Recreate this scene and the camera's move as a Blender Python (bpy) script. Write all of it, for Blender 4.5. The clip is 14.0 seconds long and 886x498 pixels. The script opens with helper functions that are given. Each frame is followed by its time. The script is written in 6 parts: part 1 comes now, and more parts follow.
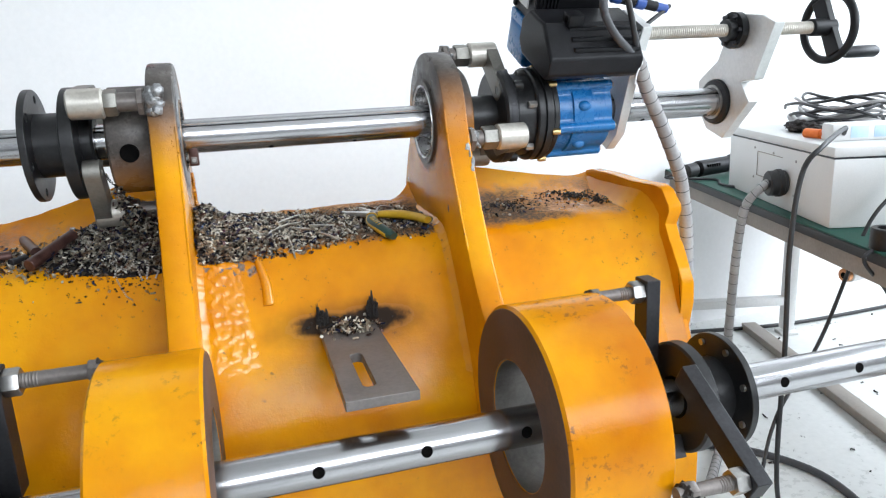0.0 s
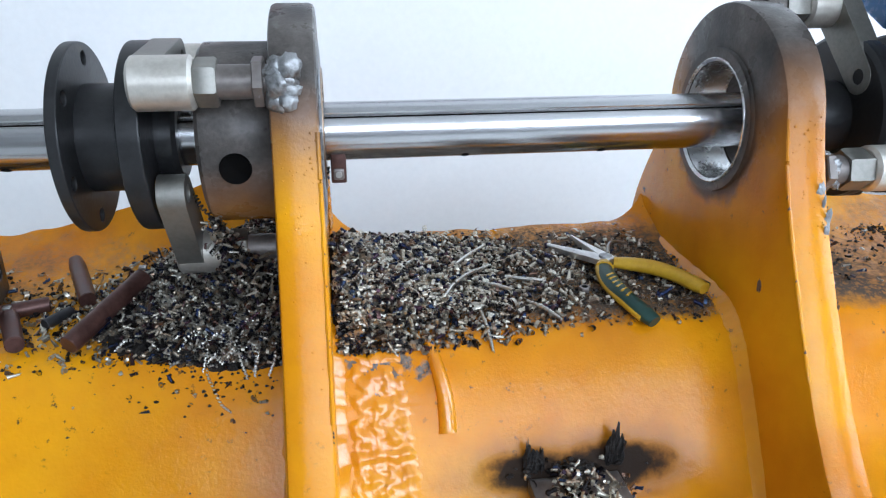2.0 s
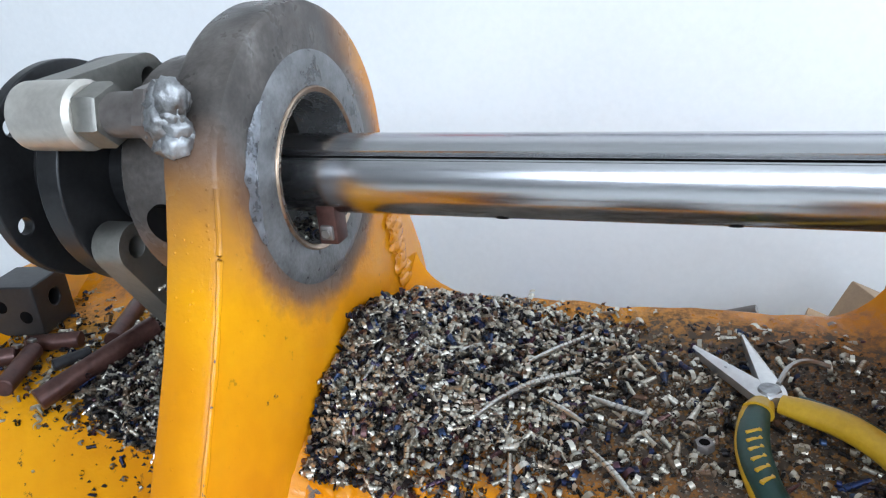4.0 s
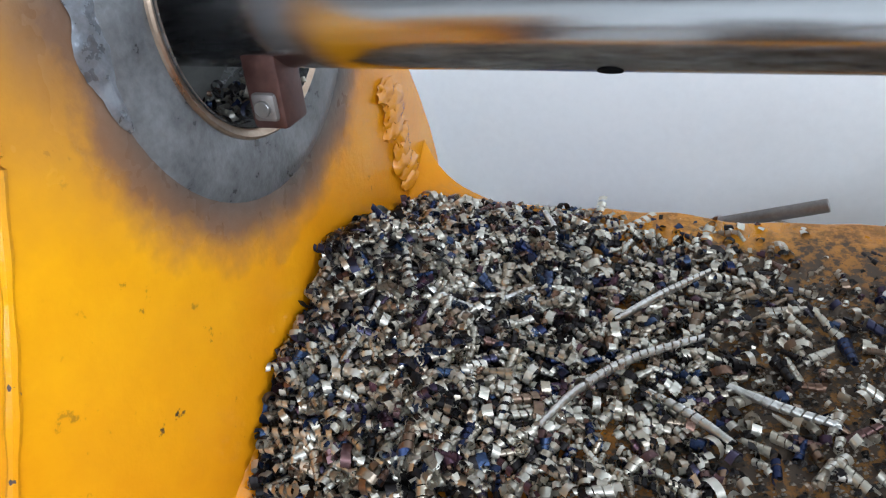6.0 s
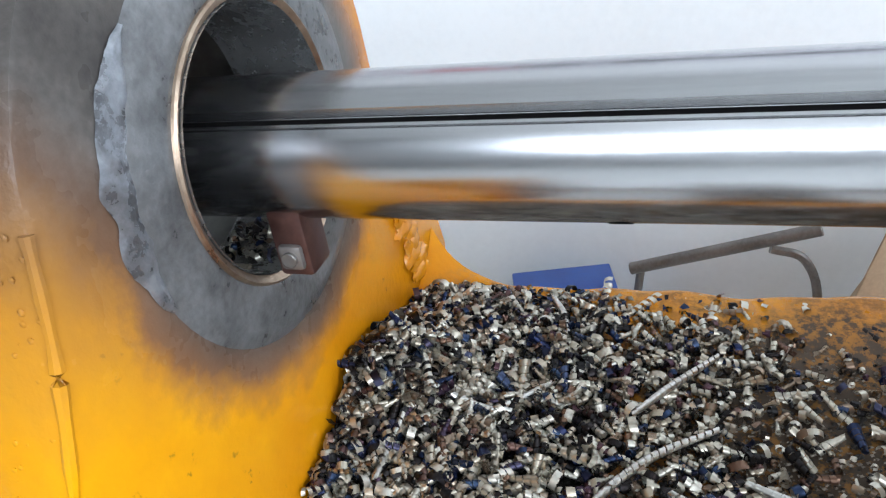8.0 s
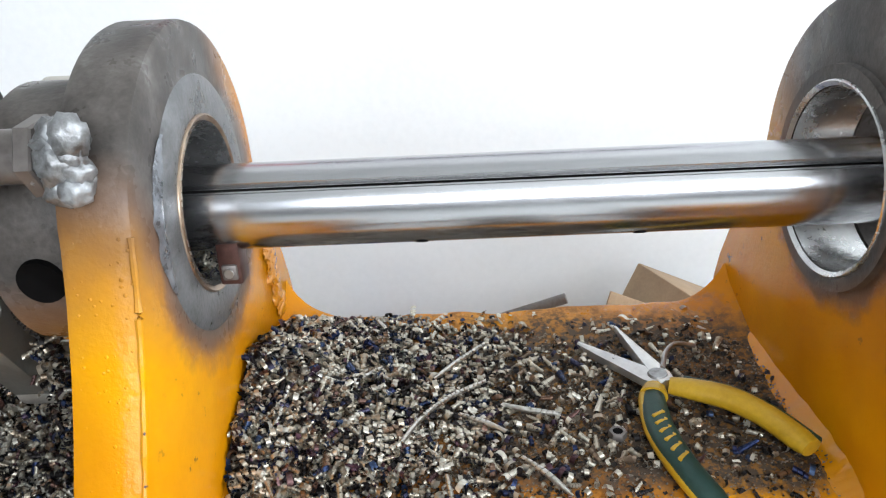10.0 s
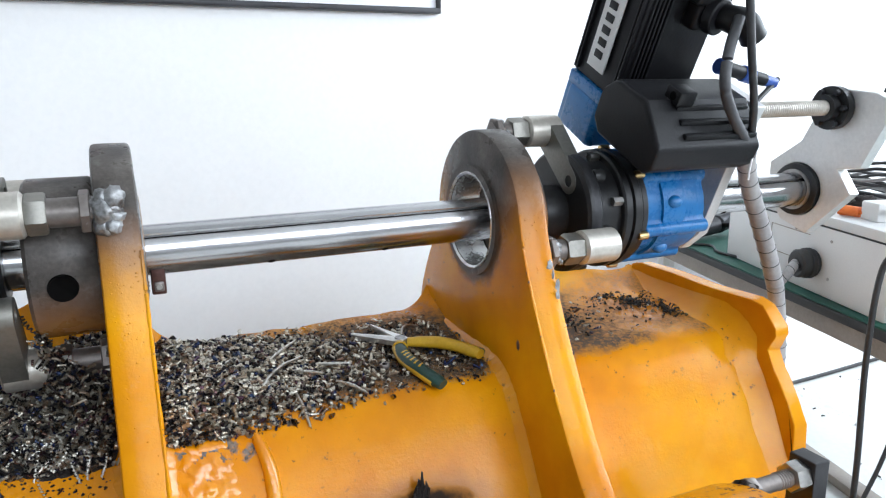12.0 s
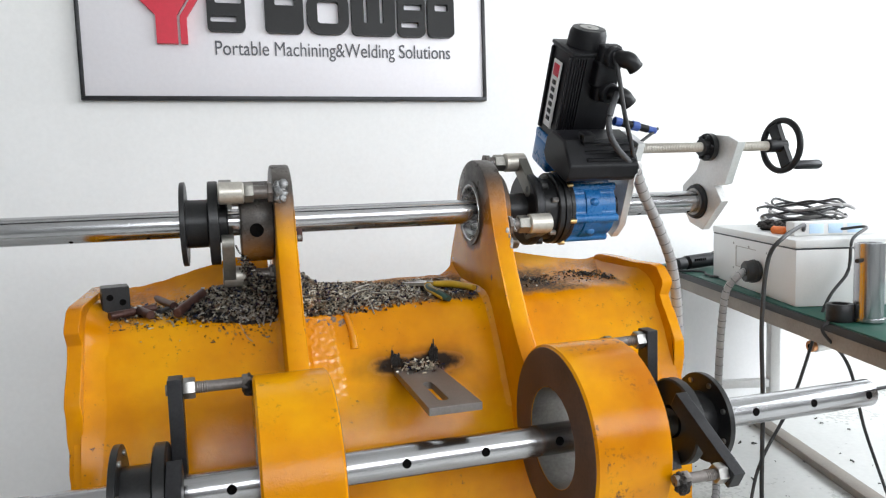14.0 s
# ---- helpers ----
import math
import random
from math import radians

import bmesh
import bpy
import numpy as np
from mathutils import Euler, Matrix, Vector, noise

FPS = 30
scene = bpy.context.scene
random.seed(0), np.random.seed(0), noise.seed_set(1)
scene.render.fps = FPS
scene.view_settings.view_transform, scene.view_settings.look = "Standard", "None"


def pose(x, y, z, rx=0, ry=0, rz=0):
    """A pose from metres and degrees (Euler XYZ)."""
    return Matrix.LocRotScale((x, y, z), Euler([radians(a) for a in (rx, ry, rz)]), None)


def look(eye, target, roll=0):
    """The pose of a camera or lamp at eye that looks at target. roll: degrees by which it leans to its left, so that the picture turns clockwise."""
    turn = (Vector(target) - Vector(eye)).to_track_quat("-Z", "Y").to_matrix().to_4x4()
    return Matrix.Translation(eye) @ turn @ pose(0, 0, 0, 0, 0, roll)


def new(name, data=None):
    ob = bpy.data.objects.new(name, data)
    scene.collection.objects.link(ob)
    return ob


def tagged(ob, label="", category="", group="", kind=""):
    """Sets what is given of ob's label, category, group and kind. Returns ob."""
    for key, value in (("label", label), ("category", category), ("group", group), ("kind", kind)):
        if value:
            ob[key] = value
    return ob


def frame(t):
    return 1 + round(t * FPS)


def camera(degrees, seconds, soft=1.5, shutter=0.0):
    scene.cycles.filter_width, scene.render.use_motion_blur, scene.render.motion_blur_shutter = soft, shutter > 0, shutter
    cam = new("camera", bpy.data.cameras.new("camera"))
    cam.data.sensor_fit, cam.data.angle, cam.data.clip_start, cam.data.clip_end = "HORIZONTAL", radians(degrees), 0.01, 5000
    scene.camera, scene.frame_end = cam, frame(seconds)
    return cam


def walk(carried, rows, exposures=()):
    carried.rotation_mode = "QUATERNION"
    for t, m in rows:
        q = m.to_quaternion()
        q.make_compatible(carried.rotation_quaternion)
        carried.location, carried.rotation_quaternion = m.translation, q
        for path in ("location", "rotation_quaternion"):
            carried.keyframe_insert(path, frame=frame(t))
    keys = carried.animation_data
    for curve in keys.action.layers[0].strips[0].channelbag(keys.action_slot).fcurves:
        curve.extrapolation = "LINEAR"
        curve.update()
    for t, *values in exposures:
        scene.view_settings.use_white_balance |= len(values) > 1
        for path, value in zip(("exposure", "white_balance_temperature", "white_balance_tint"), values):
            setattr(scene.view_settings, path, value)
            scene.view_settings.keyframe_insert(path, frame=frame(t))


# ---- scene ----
cam = camera(63.7, 14.0, soft=1.2)
PATH = [
    (0, (0.083, -1.338, 1.125), (0.616, 0.528, 0.641), -2.7),
    (0.5, (0.118, -1.171, 1.122), (0.564, 0.695, 0.555), -2.6),
    (1, (0.051, -0.932, 1.167), (0.530, 0.896, 0.513), -1.3),
    (1.5, (0.004, -0.821, 1.183), (0.435, 1.004, 0.485), -0.6),
    (2, (0.014, -0.743, 1.194), (0.298, 1.094, 0.456), 0.2),
    (2.5, (0.101, -0.635, 1.174), (0.110, 1.240, 0.478), -0.5),
    (2.7, (0.145, -0.582, 1.175), (0.041, 1.285, 0.465), -1.2),
    (4.8, (0.278, -0.438, 1.177), (-0.482, 1.222, 0.361), -6.6),
    (5, (0.270, -0.421, 1.174), (-0.490, 1.220, 0.320), -7.1),
    (5.5, (0.235, -0.348, 1.146), (-0.493, 1.282, 0.245), -7.3),
    (6, (0.176, -0.259, 1.087), (-0.436, 1.339, 0.053), -5.8),
    (6.5, (0.159, -0.223, 1.058), (-0.371, 1.329, -0.088), -4.9),
    (7, (0.148, -0.217, 1.071), (-0.374, 1.324, -0.092), -6.0),
    (7.5, (0.157, -0.230, 1.101), (-0.416, 1.358, 0.029), -8.4),
    (7.7, (0.161, -0.237, 1.117), (-0.439, 1.364, 0.080), -9.1),
    (9.8, (0.182, -0.429, 1.191), (0.013, 1.396, 0.391), -3.3),
    (10, (0.171, -0.473, 1.193), (0.144, 1.372, 0.421), -2.7),
    (10.5, (0.129, -0.605, 1.184), (0.412, 1.272, 0.554), -1.5),
    (11, (0.029, -0.723, 1.185), (0.621, 1.103, 0.624), 0.3),
    (11.5, (-0.024, -0.812, 1.195), (0.737, 0.964, 0.680), 0.3),
    (12, (-0.015, -0.894, 1.218), (0.794, 0.881, 0.776), -0.6),
    (12.5, (0.021, -1.067, 1.233), (0.773, 0.753, 0.882), -1.2),
    (13, (0.034, -1.277, 1.198), (0.716, 0.582, 0.919), -1.6),
    (13.5, (-0.028, -1.464, 1.164), (0.591, 0.423, 0.931), -1.8),
    (14, (-0.137, -1.669, 1.115), (0.436, 0.238, 0.921), -1.8),
]
walk(cam, [(t, look(eye, target, roll)) for t, eye, target, roll in PATH], exposures=[(0.0, 0.12, 6250, 10), (1.0, 0.08, 5950, 10), (2.5, 0.10, 5600, 9), (5.0, 0.18, 5850, 9), (6.0, 0.14, 5750, 9), (6.8, 0.13, 5600, 9), (7.5, 0.2, 5750, 9), (10.0, 0.34, 6300, 10), (11.0, 0.2, 6000, 10), (12.5, 0.02, 6250, 10), (13.3, -0.12, 6500, 11), (14.0, -0.18, 6600, 11)])

# ---- world and light ----
world = bpy.data.worlds.new("world")
scene.world = world
world.use_nodes = True
wn = world.node_tree.nodes
sky = wn.new("ShaderNodeTexSky")
sky.sky_type, sky.sun_disc = "NISHITA", False
sky.sun_elevation, sky.sun_rotation = radians(40), radians(150)
world.node_tree.links.new(sky.outputs[0], wn["Background"].inputs[0])
wn["Background"].inputs[1].default_value = 0.12


def window_lamp(name, m, w, h, watts, tint=(1, 1, 1)):
    data = bpy.data.lights.new(name, "AREA")
    data.shape, data.size, data.size_y, data.energy, data.color = "RECTANGLE", w, h, watts, tint
    ob = new(name, data)
    ob.matrix_world = m
    return ob


window_lamp("window_light_front", look((1.4, -4.52, 2.55), (0.7, 0.0, 1.0)), 4.4, 1.5, 164, (0.92, 0.965, 1.0))
window_lamp("window_light_side", look((4.12, -0.8, 2.15), (1.0, 0.3, 0.6)), 3.3, 1.9, 176, (0.90, 0.96, 1.0))

# ---- materials ----


def nodes_of(name):
    m = bpy.data.materials.new(name)
    m.use_nodes = True
    t = m.node_tree
    return m, t, t.nodes["Principled BSDF"]


def ramp(t, src, stops):
    r = t.nodes.new("ShaderNodeValToRGB")
    e = r.color_ramp.elements
    while len(e) < len(stops):
        e.new(0.5)
    for el, (p, c) in zip(e, stops):
        el.position, el.color = p, (c if len(c) == 4 else (*c, 1))
    t.links.new(src, r.inputs[0])
    return r.outputs[0]


def grain(t, scale, detail=6.0, rough=0.6, vec=None, kind="ShaderNodeTexNoise"):
    n = t.nodes.new(kind)
    n.inputs["Scale"].default_value = scale
    if kind == "ShaderNodeTexNoise":
        n.inputs["Detail"].default_value, n.inputs["Roughness"].default_value = detail, rough
    if vec is None:
        vec = t.nodes.new("ShaderNodeTexCoord").outputs["Object"]
    t.links.new(vec, n.inputs["Vector"])
    return n.outputs[0]


def blend(t, fac, a, b, mode="MIX"):
    m = t.nodes.new("ShaderNodeMix")
    m.data_type, m.blend_type = "RGBA", mode
    for s, v in ((m.inputs[0], fac), (m.inputs[6], a), (m.inputs[7], b)):
        if hasattr(v, "links"):
            t.links.new(v, s)
        elif isinstance(v, tuple):
            s.default_value = (*v, 1)
        else:
            s.default_value = v
    return m.outputs[2]


def calc(t, op, a, b=0.0, clamp=False):
    m = t.nodes.new("ShaderNodeMath")
    m.operation, m.use_clamp = op, clamp
    for s, v in zip(m.inputs, (a, b)):
        if hasattr(v, "links"):
            t.links.new(v, s)
        else:
            s.default_value = v
    return m.outputs[0]


def bump(t, bsdf, height, strength=0.2, dist=0.002):
    b = t.nodes.new("ShaderNodeBump")
    b.inputs["Strength"].default_value, b.inputs["Distance"].default_value = strength, dist
    t.links.new(height, b.inputs["Height"])
    t.links.new(b.outputs[0], bsdf.inputs["Normal"])


def surface(name, dark, light, rough=(0.4, 0.6), metal=0.0, scale=6.0, fine=90.0, relief=0.15, dist=0.001, stretch=None, spec=0.5):
    """A surface with colour varied at two scales, uneven gloss and fine relief."""
    m, t, b = nodes_of(name)
    vec = t.nodes.new("ShaderNodeTexCoord").outputs["Object"]
    if stretch:
        mp = t.nodes.new("ShaderNodeMapping")
        mp.inputs["Scale"].default_value = stretch
        t.links.new(vec, mp.inputs[0])
        vec = mp.outputs[0]
    a, f = grain(t, scale, 5, 0.6, vec), grain(t, fine, 3, 0.6, vec)
    mix = calc(t, "ADD", calc(t, "MULTIPLY", a, 0.65), calc(t, "MULTIPLY", f, 0.35))
    t.links.new(ramp(t, mix, ((0.36, dark), (0.64, light))), b.inputs["Base Color"])
    lo, hi = rough
    t.links.new(ramp(t, mix, ((0.35, (lo,) * 3), (0.65, (hi,) * 3))), b.inputs["Roughness"])
    b.inputs["Metallic"].default_value = metal
    b.inputs["Specular IOR Level"].default_value = spec
    if relief:
        bump(t, b, f, relief, dist)
    return m


def near_axis(t, sep, y, z, r0, r1, wob):
    """1 inside r0, 0 outside r1 round the line along x at (y, z)."""
    dy, dz = calc(t, "SUBTRACT", sep.outputs[1], y), calc(t, "SUBTRACT", sep.outputs[2], z)
    d = calc(t, "SQRT", calc(t, "ADD", calc(t, "MULTIPLY", dy, dy), calc(t, "MULTIPLY", dz, dz)))
    d = calc(t, "ADD", d, calc(t, "MULTIPLY", calc(t, "SUBTRACT", wob, 0.5), 0.04))
    mr = t.nodes.new("ShaderNodeMapRange")
    mr.inputs[1].default_value, mr.inputs[2].default_value = r0, r1
    mr.inputs[3].default_value, mr.inputs[4].default_value = 1, 0
    t.links.new(d, mr.inputs[0])
    return mr.outputs[0]


def yellow_paint(name, burnt=None, soot=None, greasy=False, wear=0.625, gloss=0.20):
    """Brushed yellow enamel on steel. burnt: rows of (y, z, r0, r1), where welding heat took the paint; soot: (x, y, z, r)."""
    m, t, b = nodes_of(name)
    geo = t.nodes.new("ShaderNodeNewGeometry")
    vec = geo.outputs["Position"]
    sep = t.nodes.new("ShaderNodeSeparateXYZ")
    t.links.new(vec, sep.inputs[0])
    big, mid, fine = grain(t, 5, 4, 0.55, vec), grain(t, 38, 5, 0.65, vec), grain(t, 240, 3, 0.6, vec)
    col = ramp(t, big, ((0.3, (0.52, 0.163, 0.0004)), (0.50, (0.70, 0.272, 0.0006)), (0.66, (0.80, 0.360, 0.001))))
    col = blend(t, calc(t, "MULTIPLY", mid, 0.22), col, (0.40, 0.13, 0.006))
    # chipped flecks and grime
    fleck = ramp(t, grain(t, 85, 5, 0.7, vec), ((wear, (0, 0, 0)), (wear + 0.04, (1, 1, 1))))
    patch = ramp(t, grain(t, 7, 3, 0.5, vec), ((0.52, (0, 0, 0)), (0.64, (1, 1, 1))))
    col = blend(t, calc(t, "MULTIPLY", fleck, patch), col, (0.045, 0.030, 0.022))
    rough = ramp(t, mid, ((0.3, (0.08,) * 3), (0.7, (0.25,) * 3)))
    if greasy:
        # oily dirt lying on the flat top
        up = t.nodes.new("ShaderNodeSeparateXYZ")
        t.links.new(geo.outputs["Normal"], up.inputs[0])
        flat = ramp(t, calc(t, "ADD", up.outputs[2], calc(t, "MULTIPLY", calc(t, "SUBTRACT", mid, 0.5), 0.25)), ((0.86, (0, 0, 0)), (0.97, (1, 1, 1))))
        dirt = ramp(t, grain(t, 14, 8, 0.72, vec), ((0.40, (0, 0, 0)), (0.56, (1, 1, 1))))
        speck = ramp(t, grain(t, 160, 4, 0.7, vec), ((0.42, (0, 0, 0)), (0.56, (1, 1, 1))))
        xr = t.nodes.new("ShaderNodeMapRange")
        xr.inputs[1].default_value, xr.inputs[2].default_value = 0.11, 0.19
        t.links.new(sep.outputs[0], xr.inputs[0])
        xl = t.nodes.new("ShaderNodeMapRange")
        xl.inputs[1].default_value, xl.inputs[2].default_value = 0.74, 0.60
        t.links.new(sep.outputs[0], xl.inputs[0])
        yr = t.nodes.new("ShaderNodeMapRange")
        yr.inputs[1].default_value, yr.inputs[2].default_value = 0.150, 0.118
        t.links.new(calc(t, "ADD", sep.outputs[1], calc(t, "MULTIPLY", calc(t, "SUBTRACT", mid, 0.5), 0.08)), yr.inputs[0])
        oily = calc(t, "MULTIPLY", calc(t, "MULTIPLY", xr.outputs[0], xl.outputs[0]), yr.outputs[0])
        amount = calc(t, "MULTIPLY", flat, calc(t, "ADD", calc(t, "MULTIPLY", dirt, 0.85), calc(t, "MULTIPLY", oily, 1.0), True))
        amount = calc(t, "MULTIPLY", amount, calc(t, "ADD", calc(t, "MULTIPLY", speck, 0.52), calc(t, "ADD", calc(t, "MULTIPLY", oily, 0.46), 0.26), True))
        col = blend(t, amount, col, (0.088, 0.064, 0.046))
        rough = blend(t, amount, rough, (0.80, 0.80, 0.80))
        # paint worn to grey metal along the front shoulder
        dx = calc(t, "MULTIPLY", calc(t, "ABSOLUTE", calc(t, "SUBTRACT", sep.outputs[0], 0.045)), 0.45)
        dy = calc(t, "MULTIPLY", calc(t, "ABSOLUTE", calc(t, "SUBTRACT", sep.outputs[1], -0.092)), 1.5)
        far = calc(t, "ADD", calc(t, "ADD", dx, dy), calc(t, "MULTIPLY", calc(t, "SUBTRACT", mid, 0.5), 0.16))
        bare = ramp(t, far, ((0.030, (1, 1, 1)), (0.042, (0, 0, 0))))
        col = blend(t, bare, col, ramp(t, grain(t, 120, 4, 0.7, vec), ((0.35, (0.05, 0.042, 0.036)), (0.65, (0.24, 0.22, 0.20)))))
    if burnt:
        edge = core = None
        for y, z, r0, r1 in burnt:
            e1 = near_axis(t, sep, y, z, r0, r1, mid)
            c1 = near_axis(t, sep, y, z, r0 - 0.012, r0 + (r1 - r0) * 0.55, big)
            edge = e1 if edge is None else calc(t, "MAXIMUM", edge, e1)
            core = c1 if core is None else calc(t, "MAXIMUM", core, c1)
        col = blend(t, edge, col, (0.24, 0.11, 0.045))
        steel = ramp(t, calc(t, "ADD", calc(t, "MULTIPLY", grain(t, 24, 4, 0.55, vec), 0.75), calc(t, "MULTIPLY", fine, 0.25)), ((0.35, (0.042, 0.037, 0.034)), (0.50, (0.078, 0.069, 0.062)), (0.62, (0.118, 0.105, 0.095)), (0.74, (0.20, 0.19, 0.18))))
        col = blend(t, core, col, steel)
        rough = blend(t, edge, rough, ramp(t, grain(t, 30, 4, 0.6, vec), ((0.35, (0.22,) * 3), (0.65, (0.46,) * 3))))
    if soot:
        x, y, z, r = soot
        v = t.nodes.new("ShaderNodeCombineXYZ")
        t.links.new(calc(t, "SUBTRACT", calc(t, "ABSOLUTE", calc(t, "SUBTRACT", sep.outputs[0], x)), 0.046), v.inputs[0])
        t.links.new(calc(t, "SUBTRACT", sep.outputs[1], y), v.inputs[1])
        t.links.new(calc(t, "SUBTRACT", sep.outputs[2], z), v.inputs[2])
        s = t.nodes.new("ShaderNodeVectorMath")
        s.operation = "MULTIPLY"
        t.links.new(v.outputs[0], s.inputs[0])
        s.inputs[1].default_value = (0.72, 1, 2.2)
        ln = t.nodes.new("ShaderNodeVectorMath")
        ln.operation = "LENGTH"
        t.links.new(s.outputs[0], ln.inputs[0])
        d = calc(t, "ADD", ln.outputs["Value"], calc(t, "MULTIPLY", calc(t, "SUBTRACT", calc(t, "ADD", big, calc(t, "MULTIPLY", mid, 0.6)), 0.8), 0.075))
        mr = t.nodes.new("ShaderNodeMapRange")
        mr.interpolation_type = "SMOOTHSTEP"
        mr.inputs[1].default_value, mr.inputs[2].default_value, mr.inputs[3].default_value, mr.inputs[4].default_value = r * 0.4, r, 0.98, 0
        t.links.new(d, mr.inputs[0])
        haze = t.nodes.new("ShaderNodeMapRange")
        haze.interpolation_type = "SMOOTHSTEP"
        haze.inputs[1].default_value, haze.inputs[2].default_value, haze.inputs[3].default_value, haze.inputs[4].default_value = r * 0.6, r * 1.75, 0.42, 0
        t.links.new(d, haze.inputs[0])
        col = blend(t, calc(t, "MAXIMUM", mr.outputs[0], haze.outputs[0]), col, (0.012, 0.010, 0.009))
        rough = blend(t, mr.outputs[0], rough, (0.8, 0.8, 0.8))
    t.links.new(col, b.inputs["Base Color"])
    t.links.new(rough, b.inputs["Roughness"])
    b.inputs["Specular IOR Level"].default_value = gloss
    bump(t, b, calc(t, "ADD", calc(t, "MULTIPLY", mid, 0.8), calc(t, "MULTIPLY", fine, 0.30)), 0.5, 0.0018)
    return m


BAR_Y, BAR_Z = 0.0, 1.034          # upper boring bar
LOW_Y, LOW_Z = -0.435, 0.605       # lower boring bar
TOP_Z = 0.842                      # top of the yellow box beam
LUG_L, LUG_R = (-0.041, 0.001), (0.444, 0.487)

M_TUBE = yellow_paint("yellow_paint_greasy", soot=(0.237, -0.172, 0.712, 0.056), greasy=True)
M_YEL = yellow_paint("yellow_paint")
M_LUGL = yellow_paint("yellow_paint_burnt_front_lug", wear=0.63, burnt=((0.003, 1.036, 0.099, 0.121), (-0.030, 1.115, 0.088, 0.165)))
M_LUGR = yellow_paint("yellow_paint_burnt_rear_lug", wear=0.63, burnt=((0.012, 1.031, 0.084, 0.100), (0.000, 1.125, 0.090, 0.185)))
M_COLLAR = yellow_paint("yellow_paint_burnt_collar", burnt=((-0.02, 1.085, 0.10, 0.175),))
M_RING = yellow_paint("yellow_paint_ring", wear=0.56)
M_RUST = surface("bare_rusty_steel", (0.066, 0.038, 0.027), (0.150, 0.086, 0.060), (0.5, 0.75), 0.3, 9, 120, 0.25)
M_WELD = yellow_paint("yellow_paint_over_weld", wear=0.62, gloss=0.6)
M_BRIGHT = surface("bright_weld_metal", (0.17, 0.165, 0.16), (0.48, 0.49, 0.50), (0.36, 0.60), 0.85, 45, 260, 0.4, 0.0012)
M_GLINT = surface("pale_ring_glint", (0.105, 0.104, 0.108), (0.33, 0.345, 0.375), (0.20, 0.42), 0.6, 70, 240, 0.35, 0.001)
M_BRONZE = surface("heat_tinted_steel", (0.24, 0.16, 0.11), (0.46, 0.36, 0.27), (0.25, 0.42), 0.9, 40, 200, 0.2)
M_BLUED = surface("blued_weld_ring", (0.066, 0.065, 0.065), (0.205, 0.205, 0.207), (0.24, 0.42), 0.35, 34, 210, 0.45, 0.0012)
M_DUST = surface("grey_brown_swarf_dust", (0.09, 0.072, 0.056), (0.32, 0.27, 0.21), (0.5, 0.8), 0.3, 260, 900, 0.5, 0.001)
M_BORED = surface("bright_bored_steel", (0.56, 0.56, 0.56), (0.74, 0.74, 0.74), (0.20, 0.34), 0.9, 20, 220, 0.06, 0.0005)
M_JAW = surface("plain_steel_jaw", (0.55, 0.54, 0.52), (0.72, 0.71, 0.69), (0.26, 0.4), 0.9, 30, 200, 0.1)
M_CHROME = surface("ground_steel_bar", (0.40, 0.40, 0.41), (0.53, 0.53, 0.54), (0.16, 0.27), 1, 5, 60, 0.02, 0.0005, (0.25, 6, 6))
M_STEEL = surface("grey_machined_steel", (0.28, 0.27, 0.26), (0.46, 0.45, 0.43), (0.28, 0.45), 1, 14, 160, 0.12)
M_CAST = surface("satin_cast_steel", (0.19, 0.183, 0.165), (0.31, 0.30, 0.27), (0.38, 0.55), 0.85, 12, 200, 0.2)
M_BOSS = surface("pale_zinc_boss", (0.46, 0.43, 0.38), (0.66, 0.63, 0.57), (0.34, 0.5), 0.7, 14, 160, 0.15)
M_TABST = surface("mill_steel_plate", (0.13, 0.115, 0.105), (0.24, 0.215, 0.20), (0.35, 0.55), 0.6, 10, 150, 0.15)
M_BLACK = surface("black_oxide_steel", (0.010, 0.010, 0.0105), (0.026, 0.026, 0.027), (0.28, 0.46), 0.1, 10, 180, 0.12, spec=0.4)
M_BAR = surface("black_flat_bar", (0.016, 0.016, 0.018), (0.042, 0.042, 0.046), (0.35, 0.5), 0.5, 10, 180, 0.12)
# near-black that paints the shade inside holes, slots and the keyway
M_HOLE_SHADE = surface("painted_hole_shade", (0.002, 0.002, 0.002), (0.006, 0.0055, 0.0055), (0.8, 0.9), 0, 10, 100, 0, spec=0.05)
M_BLUE = surface("blue_enamel", (0.008, 0.105, 0.30), (0.015, 0.170, 0.44), (0.22, 0.36), 0, 9, 150, 0.12)
M_BRASS = surface("brass_bolt", (0.50, 0.34, 0.14), (0.70, 0.52, 0.26), (0.25, 0.4), 1, 20, 200, 0.1)
M_COPPER = surface("copper_tip", (0.55, 0.25, 0.11), (0.72, 0.38, 0.20), (0.3, 0.45), 1, 20, 200, 0.1)
M_MOTOR = surface("black_motor_paint", (0.005, 0.005, 0.006), (0.013, 0.013, 0.015), (0.34, 0.5), 0, 10, 220, 0.25, spec=0.22)
M_RUBBER = surface("black_cable_sheath", (0.014, 0.014, 0.015), (0.035, 0.035, 0.037), (0.45, 0.6), 0, 12, 160, 0.12)
M_GREYCAB = surface("grey_cable_sheath", (0.036, 0.037, 0.041), (0.075, 0.076, 0.082), (0.45, 0.6), 0, 12, 160, 0.1)
M_WRAP = surface("grey_spiral_wrap", (0.26, 0.25, 0.25), (0.38, 0.37, 0.36), (0.35, 0.5), 0.1, 12, 160, 0.1)
M_ALU = surface("milled_aluminium", (0.62, 0.62, 0.61), (0.78, 0.78, 0.77), (0.35, 0.5), 0.55, 8, 140, 0.1)
